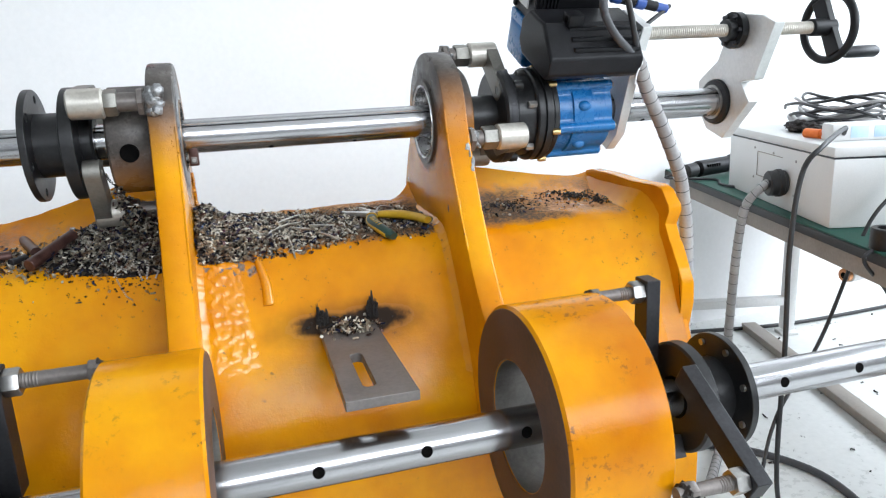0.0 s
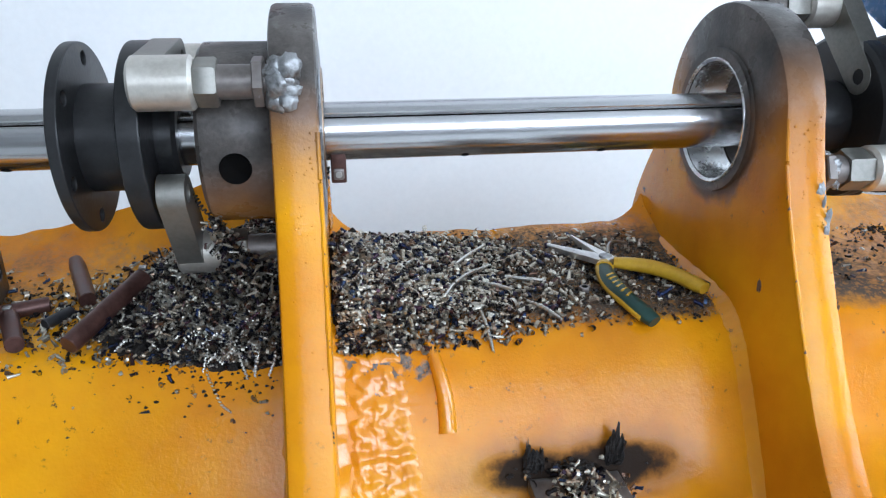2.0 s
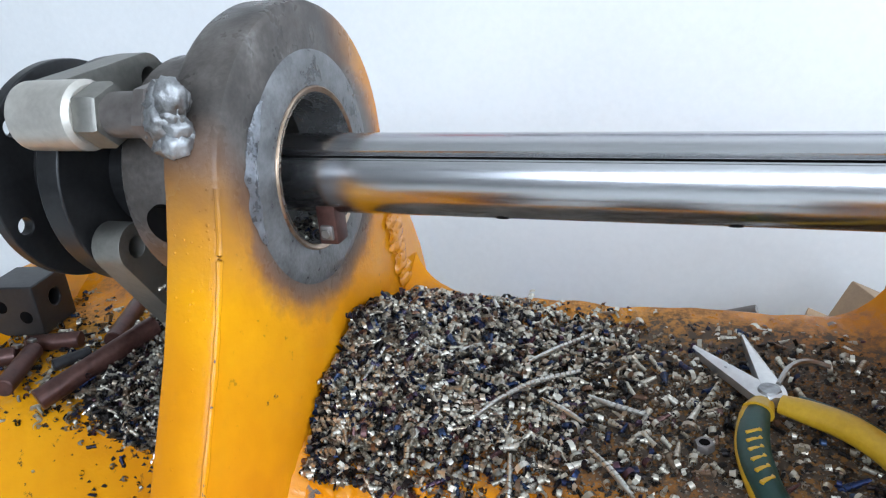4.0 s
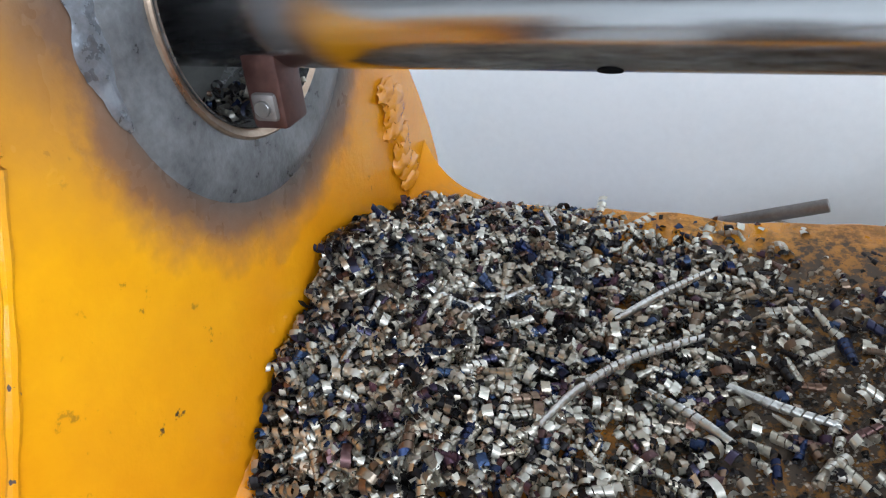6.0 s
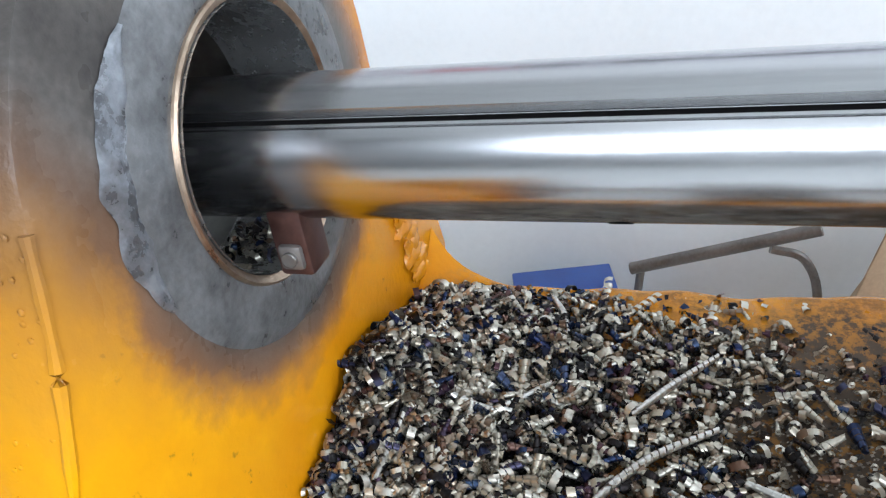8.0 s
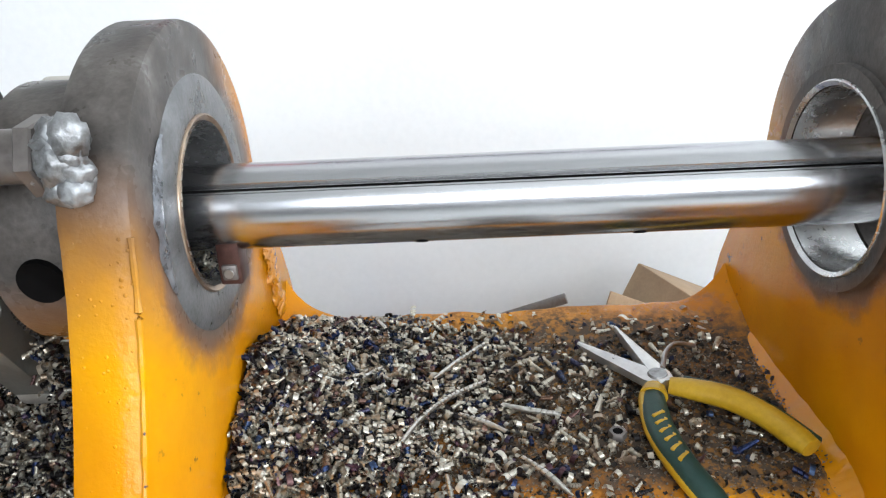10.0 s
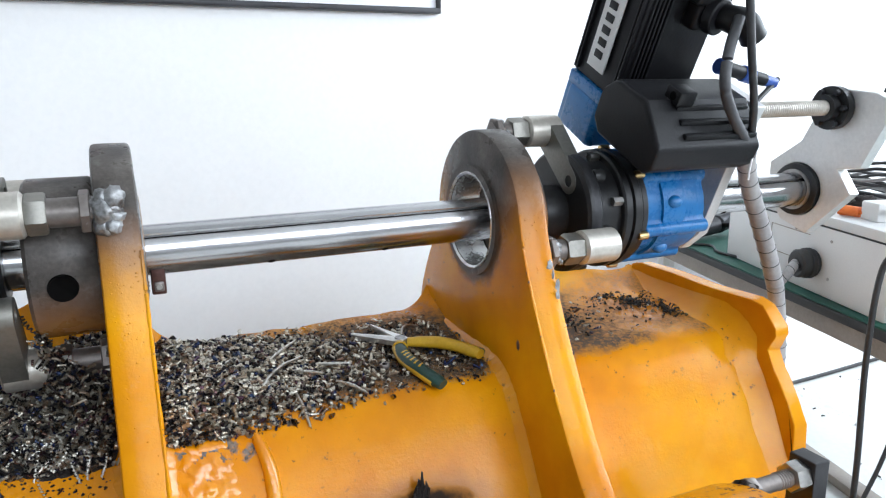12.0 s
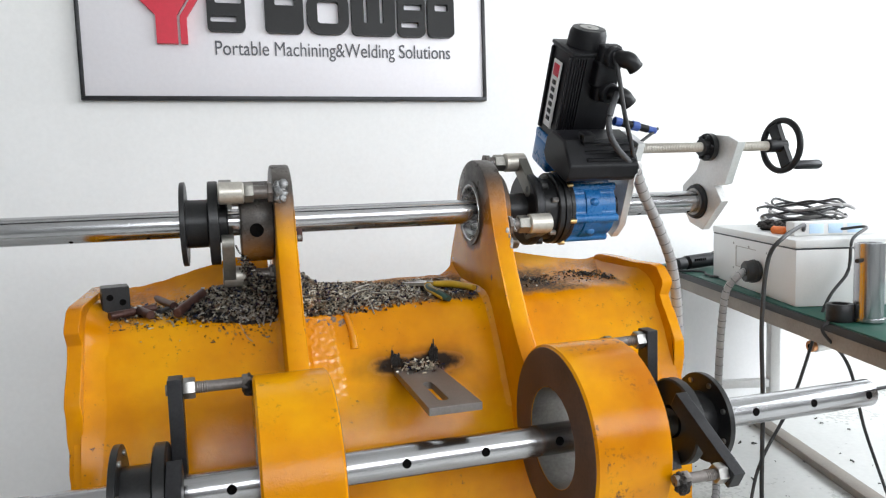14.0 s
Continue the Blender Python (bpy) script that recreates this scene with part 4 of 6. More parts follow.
part("flange_edge", lathe([(0.5845, 0.0911), (0.586, 0.0915), (0.596, 0.0915), (0.5975, 0.0911)], 0, BAR_Z, 72), M_BAR, mount_r, "lighter grey band round the flange edge")
part("hub", lathe([(0.600, 0.036), (0.600, 0.079), (0.640, 0.079), (0.640, 0.036)], 0, BAR_Z, 64, True), M_BLACK, mount_r)
part("flange", lathe([(0.6395, 0.036), (0.6395, 0.087), (0.642, 0.090), (0.652, 0.090), (0.653, 0.086), (0.656, 0.086), (0.657, 0.091), (0.669, 0.091), (0.672, 0.088), (0.672, 0.036)], 0, BAR_Z, 72, True), M_BLACK, mount_r, "stepped black adapter flange")
for k in range(6):
    y, z = polar(15 + 60 * k, 0.082)
    part("cap_screw", lathe([(0.602, 0), (0.602, 0.0085), (0.606, 0.010), (0.618, 0.010), (0.618, 0)], y, z, 16), M_BLACK, mount_r)
    y, z = polar(44 + 60 * k, 0.083)
    part("set_screw", hexa(0.622, 0.638, 0.007, y, z), M_STEEL, mount_r)


def bar_mount(name, label, face, s, gap=0.0):
    """Mount of the lower bar: flat bars on long studs against a ring, with a black spool."""
    mount = thing(name, label, "bearing mount", "flat-bar bearing mounts")
    X = lambda d: face + s * d
    lo = lambda a, b: (min(X(a), X(b)), max(X(a), X(b)))
    for turn in (0, 120, 240):
        c, sn = math.cos(radians(turn)), math.sin(radians(turn))
        R2 = lambda y, z: (LOW_Y + c * y - sn * z, LOW_Z + sn * y + c * z)
        b0, b1 = lo(0.092, 0.116)
        off, top, hole = (0.063, 0.182, 0.161) if turn == 0 else (0.075, 0.205, 0.184)
        soften(part("flat_bar", prism([R2(off - 0.018, top), R2(off - 0.018, 0.006), R2(off + 0.018, 0.006), R2(off + 0.018, top)], b0, b1), M_BAR, mount, "dark flat bar arm"), 0.0018, 2)
        y, z = R2(off, hole)
        part("stud", lathe([(lo(-0.012 - gap, 0.12)[0], 0), (lo(-0.012 - gap, 0.12)[0], 0.0098), (lo(-0.012 - gap, 0.12)[1], 0.0098), (lo(-0.012 - gap, 0.12)[1], 0)], y, z, 20), M_TABST, mount, "plain steel stud")
        for k in range(5):
            part("thread", lathe([(X(0.050 + 0.004 * k), 0.0095), (X(0.052 + 0.004 * k), 0.0107), (X(0.054 + 0.004 * k), 0.0095)], y, z, 20), M_TABST, mount)
        part("nut", hexa(*lo(0.071, 0.0915), 0.0185, y, z, 0.2), M_STEEL, mount)
        part("stud_head", hexa(*lo(0.001 - gap, 0.016 - gap), 0.0150, y, z, 0.5), M_TABST, mount)
        part("charred_weld", blob((X(0.003 - gap), y, z - 0.006), (0.014, 0.017, 0.019), 0.45, 60, 3), M_GRIT, mount, "charred weld")
    part("flange", lathe([(X(0.117), 0.034), (X(0.117), 0.084), (X(0.120), 0.088), (X(0.137), 0.088), (X(0.140), 0.084), (X(0.140), 0.034)], LOW_Y, LOW_Z, 64, True), M_BLACK, mount, "thick black flange disc")
    part("hub", lathe([(X(0.139), 0.034), (X(0.139), 0.055), (X(0.190), 0.055), (X(0.190), 0.034)], LOW_Y, LOW_Z, 48, True), M_BLACK, mount)
    f0, f1 = lo(0.190, 0.202)
    soften(part("flange", prism(circle(LOW_Y, LOW_Z, 0.0925, 72), f0, f1, [circle(LOW_Y, LOW_Z, 0.034, 40)]), M_BLACK, mount, "black flange disc with bright bolts"), 0.0015, 2)
    for k in range(8):
        y, z = polar(20 + 45 * k, 0.078, LOW_Y, LOW_Z)
        g0, g1 = lo(0.186, 0.2035)
        part("flange_bolt", lathe([(g0, 0), (g0, 0.0055), (g1, 0.0055), (g1, 0)], y, z, 14), M_STEEL, mount)
    return mount


bar_mount("bar_mount", "black flat-bar bearing mount on long studs beside a yellow ring", 0.595, 1)
bar_mount("bar_mount", "black flat-bar bearing mount on long studs beside a yellow ring", -0.137, -1, 0.024)

# ---- drive unit on the upper bar ----
LEAN_M = Matrix.Translation((0, BAR_Y, BAR_Z)) @ pose(0, 0, 0, 26.5, 0, 0)   # local z: away from the bar, leaning to the front


def leaning(bm):
    bmesh.ops.transform(bm, matrix=LEAN_M, verts=bm.verts)
    return bm


drive = thing("drive_unit", "blue gearbox with a black servo motor leaning over the bar", "drive unit")
# blue housing with lobes for the bolts
lobes = []
for k in range(120):
    a = k * math.tau / 120
    lobes.append((BAR_Y + (0.076 + 0.012 * max(0, math.cos(6 * (a - 0.35))) ** 3) * math.cos(a), BAR_Z + (0.076 + 0.012 * max(0, math.cos(6 * (a - 0.35))) ** 3) * math.sin(a)))
housing = soften(part("gear_housing", prism(lobes, 0.678, 0.800, [circle(0, BAR_Z, 0.034, 40)]), M_BLUE, drive, "blue enamelled gear housing"), 0.004, 3)
part("housing_flange", lathe([(0.672, 0.036), (0.672, 0.085), (0.674, 0.087), (0.682, 0.087), (0.685, 0.084), (0.685, 0.036)], 0, BAR_Z, 72, True), M_BLACK, housing)
part("housing_step", lathe([(0.715, 0.070), (0.717, 0.0805), (0.758, 0.0805), (0.761, 0.07)], 0, BAR_Z, 72), M_BLUE, housing)
for k in range(6):
    a = 20.05 + 60 * k
    y, z = polar(a, 0.079)
    part("lobe_rib", rod((0.684, y, z), (0.803, y, z), 0.0105, 16), M_BLUE, housing)
    part("bolt", lathe([(0.6675, 0), (0.6675, 0.0052), (0.6715, 0.0062), (0.683, 0.0062)], *polar(a, 0.090), 12), M_BRASS, housing, "small brass bolt")
    part("bolt", lathe([(0.802, 0.006), (0.807, 0.0052), (0.808, 0)], y, z, 12), M_BRASS, housing, "small brass bolt")
for k in range(6):
    a = 50 + 60 * k
    y, z = polar(a, 0.079)
    part("round_pad", blob((0.738, y, z), (0.013, 0.010, 0.010), 0.05, 1, 3), M_BLUE, housing)
# blue column and base under the motor
part("motor_base", leaning(box((0.125, 0.150, 0.022), pose(0.722, 0.098, 0.142), 0.004)), M_BLUE, drive, "blue motor base plate")
part("base_column", leaning(box((0.110, 0.090, 0.075), pose(0.712, 0.120, 0.098), 0.010, 3)), M_BLUE, drive, "blue cast column")
for dx in (-0.055, -0.02, 0.02):
    part("column_rib", leaning(box((0.010, 0.100, 0.070), pose(0.722 + dx, 0.125, 0.098), 0.003)), M_BLUE, drive)
for dy in (0.030, 0.165):
    part("base_bolt", leaning(rod((0.668, dy, 0.122), (0.668, dy, 0.134), 0.006, 12)), M_BLACK, drive)
# black cover in front with a raised back
bm = prism([(-0.082, 0.114), (0.032, 0.114), (0.050, 0.130), (0.050, 0.180), (0.026, 0.204), (-0.040, 0.204), (-0.096, 0.160), (-0.096, 0.128)], 0.632, 0.818)
cover = soften(part("cover", leaning(bm), M_MOTOR, drive, "black ribbed gear cover"), 0.006, 3)
for dz in (0.158, 0.170, 0.182):
    part("cover_rib", leaning(box((0.130, 0.009, 0.008), pose(0.745, -0.084 + (dz - 0.158) * 1.45, dz + 0.013), 0.002)), M_MOTOR, cover)
part("cover_lug", leaning(box((0.030, 0.030, 0.022), pose(0.690, -0.040, 0.210), 0.003)), M_MOTOR, cover)
part("lug_hole", leaning(rod((0.6745, -0.042, 0.211), (0.6760, -0.042, 0.211), 0.006, 14)), M_HOLE_SHADE, cover)
# servo motor
MX0, MX1, MV0, MV1, MU0, MU1 = 0.664, 0.792, 0.052, 0.172, 0.153, 0.376
motor = part("motor_body", leaning(box((MX1 - MX0, MV1 - MV0, MU1 - MU0), pose((MX0 + MX1) / 2, (MV0 + MV1) / 2, (MU0 + MU1) / 2), 0.004)), M_MOTOR, drive, "black servo motor with cooling ribs")
for k in range(4):
    v = (MV0 + 0.006 + 0.006 * k) if k < 2 else (MV1 - 0.006 - 0.006 * (k - 2))
    part("cooling_rib", leaning(box((0.006, 0.0035, MU1 - MU0 - 0.012), pose(MX0 - 0.002, v, (MU0 + MU1) / 2), 0.001)), M_MOTOR, motor)
for k in range(5):
    part("cooling_rib", leaning(box((0.0035, 0.006, MU1 - MU0 - 0.012), pose(MX0 + 0.008 + 0.007 * k, MV0 - 0.002, (MU0 + MU1) / 2), 0.001)), M_MOTOR, motor)
part("motor_cap", leaning(box((MX1 - MX0 + 0.006, MV1 - MV0 + 0.006, 0.010), pose((MX0 + MX1) / 2, (MV0 + MV1) / 2, MU1 + 0.003), 0.003)), M_MOTOR, motor)
bm = lathe([(MU1 + 0.006, 0.0), (MU1 + 0.006, 0.047), (MU1 + 0.040, 0.045), (MU1 + 0.052, 0.040), (MU1 + 0.054, 0.0)], 0, 0, 40)
bmesh.ops.transform(bm, matrix=Matrix.Translation((0.722, 0.112, 0)) @ pose(0, 0, 0, 0, -90, 0), verts=bm.verts)
enc = part("encoder_cap", leaning(bm), M_MOTOR, motor, "round black encoder cap")
bm = lathe([(MU1 + 0.0535, 0.0), (MU1 + 0.0545, 0.022), (MU1 + 0.0535, 0.023)], 0, 0, 30)
bmesh.ops.transform(bm, matrix=Matrix.Translation((0.722, 0.112, 0)) @ pose(0, 0, 0, 0, -90, 0), verts=bm.verts)
part("cap_plate", leaning(bm), M_STEEL, enc)
# name plate with a red mark and dark bars
plate = part("name_plate", leaning(box((0.003, 0.044, 0.170), pose(MX0 - 0.0055, 0.1135, 0.262), 0.001)), M_CASE, motor, "white name plate with a red mark and dark bars")
part("red_mark", leaning(box((0.002, 0.030, 0.030), pose(MX0 - 0.0075, 0.1135, 0.324), 0.0005)), M_RED, plate)
for k in range(6):
    part("dark_bar", leaning(box((0.002, 0.019, 0.011), pose(MX0 - 0.0075, 0.1135, 0.293 - 0.0185 * k), 0.0005)), M_SBLACK, plate)
# elbow plugs on the motor's front
for u, w in ((0.384, 0.0), (0.298, 0.006)):
    base = part("plug_base", leaning(box((0.050, 0.030, 0.050), pose(0.748 + w, 0.040, u), 0.006, 3)), M_MOTOR, motor)
    path = spline([(0.755 + w, 0.030, u), (0.762 + w, 0.000, u + 0.004), (0.775 + w, -0.016, u + 0.002), (0.790 + w, -0.022, u - 0.012)], 8)
    part("elbow_plug", leaning(sweep(path, lambda s: 0.0190 - 0.003 * math.sin(s * 9) * 0.4, 20)), M_SBLACK, base, "glossy black elbow plug")
    part("plug_collar", leaning(rod((0.750 + w, 0.028, u), (0.754 + w, 0.012, u + 0.001), 0.0255, 20)), M_MOTOR, base)
part("junction_box", leaning(box((0.060, 0.040, 0.060), pose(0.748, 0.040, 0.340), 0.005, 3)), M_MOTOR, motor)
# quick plug to the side with blue collars
for x0, x1, r, m in ((0.782, 0.800, 0.0115, M_BLUEP), (0.798, 0.832, 0.0100, M_MOTOR), (0.830, 0.850, 0.0120, M_BLUEP), (0.848, 0.876, 0.0095, M_MOTOR), (0.874, 0.898, 0.0085, M_BLUEP)):
    part("inline_plug", rod((x0, -0.100, 1.245 - (x0 - 0.78) * 0.22), (x1, -0.100, 1.245 - (x1 - 0.78) * 0.22), r, 16), m, drive)
# near carriage plate
bm = prism([(-0.050, 0.195), (0.035, 0.195), (0.055, 0.150), (0.060, 0.05), (0.058, -0.05), (0.02, -0.076), (-0.035, -0.076), (-0.056, -0.03), (-0.050, 0.08)], 0.830, 0.850, [circle(0, 0, 0.034, 40)])
soften(part("carriage_plate", leaning(bm), M_ALU, drive, "milled pale metal carriage plate"), 0.0015, 2)

# cables of the drive
def cable(name, pts, r, material, label, parent=None, steps=10, cat="cable"):
    ob = part(name, sweep(spline(pts, steps), r, 10), material, parent, smooth=60)
    if parent is None:
        tagged(ob, label, cat)
    return ob


cable("motor_cable", [(0.760, -0.155, 1.305), (0.735, -0.165, 1.26), (0.728, -0.170, 1.215), (0.752, -0.165, 1.175), (0.800, -0.145, 1.140), (0.824, -0.13, 1.125)], 0.0075, M_GREYCAB, "thick grey cable", drive)
cable("motor_cable", [(0.745, -0.165, 1.395), (0.752, -0.175, 1.34), (0.765, -0.175, 1.26), (0.788, -0.165, 1.19), (0.815, -0.140, 1.130)], 0.0055, M_RUBBER, "thin black cable", drive)
cable("motor_cable", [(0.905, -0.100, 1.225), (0.880, -0.105, 1.210), (0.845, -0.115, 1.190), (0.812, -0.130, 1.165), (0.795, -0.14, 1.15)], 0.004, M_RUBBER, "thin black cable", drive)


def conduit(name, pts, r, label, pitch=0.022):
    """Cable bundle in spiral wrap, with the seams as thin dark turns."""
    path = spline(pts, 14)
    ob = tagged(part(name, sweep(path, r, 14), M_WRAP, smooth=60), label, "cable conduit")
    run = 0.0
    for a, b in zip(path, path[1:]):
        run += (b - a).length
        if run > pitch:
            run = 0.0
            d = (b - a).normalized()
            q = Vector((1, 0, 0)).rotation_difference((d + Vector((0.1, 0.22, 0.12))).normalized())
            bm = lathe([(-0.0009, r + 0.0004), (0.0, r + 0.0011), (0.0009, r + 0.0004)], 0, 0, 16)
            bmesh.ops.transform(bm, matrix=Matrix.Translation(a) @ q.to_matrix().to_4x4(), verts=bm.verts)
            part("seam", bm, M_RUBBER, ob)
    return ob


conduit("cable_conduit", [(0.822, -0.125, 1.135), (0.856, -0.105, 1.075), (0.898, -0.10, 0.996), (0.930, -0.10, 0.925), (0.947, -0.10, 0.870), (0.962, -0.10, 0.75), (0.968, -0.09, 0.5), (0.96, -0.05, 0.2), (0.99, 0.05, 0.016), (1.10, 0.20, 0.014)], 0.0135, "grey spiral-wrapped cable conduit hanging from the motor")
part("tie", rod((0.826, -0.135, 1.128), (0.818, -0.105, 1.140), 0.0155, 14), M_CASE, drive, "white cable tie")
cable("tie_tail", [(0.825, -0.14, 1.125), (0.808, -0.15, 1.105), (0.800, -0.155, 1.085)], 0.0014, M_CASE, "", drive)

# ---- feed unit ----
SCR_Y, SCR_Z = -0.060, 1.178
feed = thing("feed_unit", "feed screw with a pale bracket and a black handwheel", "feed unit")
prof = []
n_thread = 84
for k in range(n_thread):
    x = 0.880 + (1.276 - 0.880) * k / n_thread
    prof += [(x, 0.0112), (x + 0.0016, 0.0128), (x + 0.0030, 0.0128)]
part("feed_screw", lathe([(0.870, 0), *prof, (1.277, 0)], SCR_Y, SCR_Z, 24), M_BOSS, feed, "threaded steel feed screw", smooth=20)
bm = prism([(-0.128, 1.203), (-0.165, 1.186), (-0.115, 1.080), (-0.075, 1.076), (-0.104, 1.036), (-0.025, 0.957), (0.030, 0.975), (0.062, 1.020), (0.062, 1.078), (0.000, 1.120), (-0.048, 1.212)], 1.092, 1.116, [circle(0, BAR_Z, 0.047, 48)])
bracket = soften(part("bracket", bm, M_ALU, feed, "milled pale metal bracket"), 0.002, 2)
part("bracket_bearing", lathe([(1.082, 0.031), (1.082, 0.040), (1.085, 0.046), (1.120, 0.046), (1.120, 0.031)], 0, BAR_Z, 56, True), M_BLACK, bracket, "black bearing ring")
part("bracket_bearing", lathe([(1.080, 0.0305), (1.080, 0.036), (1.083, 0.036), (1.083, 0.0305)], 0, BAR_Z, 56, True), M_STEEL, bracket)
nut = part("screw_nut", lathe([(1.060, 0.0135), (1.060, 0.022), (1.076, 0.022), (1.076, 0.036), (1.0905, 0.036), (1.0905, 0.0135)], SCR_Y, SCR_Z, 32, True), M_BLACK, feed, "black flanged screw nut")
for k in range(6):
    part("nut_screw", lathe([(1.068, 0), (1.068, 0.0045), (1.0755, 0.005), (1.0757, 0)], *polar(60 * k, 0.029, SCR_Y, SCR_Z), 12), M_BAR, nut)
wheel = part("handwheel", lathe([(1.318 + 0.0085 * math.cos(a), 0.068 + 0.0085 * math.sin(a)) for a in (k * math.tau / 14 for k in range(14))], SCR_Y, SCR_Z, 64, True), M_SBLACK, feed, "black handwheel rim")
soften(part("spoke", prism([polar(245 + d, r, SCR_Y, SCR_Z) for d, r in ((-16, 0.064), (-75, 0.017), (-105, 0.017), (-164, 0.064), (164, 0.064), (105, 0.017), (75, 0.017), (16, 0.064))], 1.309, 1.325), M_SBLACK, wheel), 0.002, 2)
part("wheel_hub", rod((1.270, SCR_Y, SCR_Z), (1.330, SCR_Y, SCR_Z), 0.018, 24), M_SBLACK, wheel)
hy, hz = polar(252, 0.056, SCR_Y, SCR_Z)
part("crank_handle", lathe([(1.322, 0), (1.322, 0.008), (1.345, 0.009), (1.352, 0.0125), (1.425, 0.0135), (1.433, 0.010), (1.434, 0)], hy, hz, 24), M_BAR, wheel, "turned dark crank handle")

# ---- pliers ----
pliers = thing("pliers", "open long-nose pliers with yellow and dark green grips on greasy steel", "pliers")
PIV = Vector((0.336, 0.030, 0.858))


def jaw(tip, side):
    d = (Vector(tip) - PIV)
    n = Vector((-d.y, d.x, 0)).normalized() * side
    pts = [PIV - d * 0.12, PIV + d * 0.05, PIV + d * 0.30, PIV + d * 0.65, PIV + d]
    w = [0.011, 0.0125, 0.0095, 0.0060, 0.0018]
    bm = bmesh.new()
    rows = []
    for p, ww in zip(pts, w):
        rows.append([bm.verts.new(p + n * o + Vector((0, 0, h))) for o, h in ((ww, -0.004), (ww, 0.003), (ww * 0.5, 0.0048), (-ww * 0.35, 0.0048), (-ww * 0.45, 0.003), (-ww * 0.45, -0.004))])
    for a, b in zip(rows, rows[1:]):
        for k in range(6):
            bm.faces.new((a[k], a[(k + 1) % 6], b[(k + 1) % 6], b[k]))
    bm.faces.new(rows[0])
    bm.faces.new(rows[-1][::-1])
    return bm


part("jaw", jaw((0.283, 0.098, 0.8515), 1), M_JAW, pliers, "bright steel jaw")
part("jaw", jaw((0.322, 0.122, 0.8525), -1), M_JAW, pliers, "bright steel jaw")
part("return_spring", sweep(spline([(0.343, 0.040, 0.862), (0.352, 0.062, 0.864), (0.366, 0.078, 0.862), (0.384, 0.082, 0.857)], 8), 0.0022, 8), M_STEEL, pliers, "bent steel spring")
part("pivot", lathe([(0, 0), (0, 0.0085), (0.002, 0.0075), (0.0025, 0)], 0, 0, 24), M_BRIGHT, pliers).matrix_world = Matrix.Translation(PIV + Vector((0, 0, 0.0042))) @ pose(0, 0, 0, 0, -90, 0)
gy = spline([(0.343, 0.020, 0.858), (0.362, 0.012, 0.858), (0.385, 0.000, 0.857), (0.405, -0.022, 0.855), (0.422, -0.058, 0.853)], 8)
gg = spline([(0.331, 0.020, 0.857), (0.325, 0.000, 0.856), (0.322, -0.030, 0.853), (0.328, -0.065, 0.849), (0.345, -0.100, 0.838)], 8)
fat = lambda s: 0.0085 + 0.003 * math.sin(min(1, s * 1.4) * math.pi * 0.7) - 0.002 * max(0, s - 0.93) / 0.07
part("grip", sweep(gy, fat, 14, 0.75), M_YHAND, pliers, "yellow rubber grip")
part("grip_core", sweep([p + Vector((0.005, 0.006, -0.001)) for p in gy[3:]], lambda s: 0.0078, 12, 0.8), M_GHAND, pliers, "dark green inner side of the grip")
g2 = part("grip", sweep(gg[4:], fat, 14, 0.75), M_GHAND, pliers, "dark green rubber grip with yellow ribs")
part("grip_neck", sweep(gg[:6], lambda s: 0.0085 + 0.003 * s, 14, 0.75), M_YHAND, pliers)
part("grip_edge", sweep([p + Vector((-0.006, -0.001, -0.001)) for p in gg[4:-2]], lambda s: 0.006, 12, 0.9), M_YHAND, g2)
for k in range(6):
    p = gg[14 + 2 * k] + Vector((0.0, 0, 0.0065))
    part("grip_rib", box((0.0030, 0.0115, 0.0040), Matrix.Translation(p) @ pose(0, 0, 0, 0, 0, -60 + 3 * k), 0.0005), M_YHAND, g2)

# ---- loose tools on the beam ----


def tool_bar(a, b, r, label, insert=False):
    ob = tagged(new("tool_bar"), label, "tool bit", "loose tool bars")
    part("shank", rod(a, b, r, 18, ch=0.0012), M_TOOL, ob)
    if insert:
        d = (Vector(b) - Vector(a)).normalized()
        part("insert", box((0.008, 0.006, 0.004), Matrix.Translation(Vector(b) + d * 0.001 + Vector((0, 0, r))), 0.0008), M_STEEL, ob, "small carbide insert")
    return ob


tool_bar((-0.250, -0.092, 0.853), (-0.200, 0.010, 0.878), 0.0100, "round brown-black tool bar leaning on swarf", True)
tool_bar((-0.262, 0.012, 0.852), (-0.308, 0.125, 0.854), 0.0095, "round brown-black tool bar lying on the greasy beam")
tool_bar((-0.302, -0.082, 0.852), (-0.330, -0.020, 0.854), 0.0090, "short dark tool bar lying among swarf", True)
tool_bar((-0.385, -0.060, 0.852), (-0.340, -0.030, 0.853), 0.0090, "short dark tool bar beside a black block", True)
tool_bar((-0.350, -0.010, 0.852), (-0.300, 0.010, 0.852), 0.0085, "short dark tool bar beside a black block")
for a, b in (((-0.291, -0.036, 0.8495), (-0.274, -0.006, 0.8495)),):
    tagged(part("set_screw", rod(a, b, 0.006, 16), M_BAR), "black set screw lying on the yellow beam", "screw")
blk = thing("clamp_block", "black steel clamp block with round holes on the beam", "block")
soften(part("block", prism([(-0.028, -0.028), (0.028, -0.028), (0.028, 0.028), (-0.028, 0.028)], -0.028, 0.028, [circle(0.002, 0.004, 0.009, 20)]), M_BLACK, blk), 0.002, 2)
# these two holes are uncut, only near-black discs for their shade
for k, (px_, py_) in enumerate(((-0.012, 0.006), (0.013, -0.006))):
    part("block_hole", lathe([(0.0284, 0), (0.0284, 0.0065), (0.0282, 0.007)], 0, 0, 18), M_HOLE_SHADE, blk).matrix_world = pose(px_, 0, py_, 0, 0, -90)
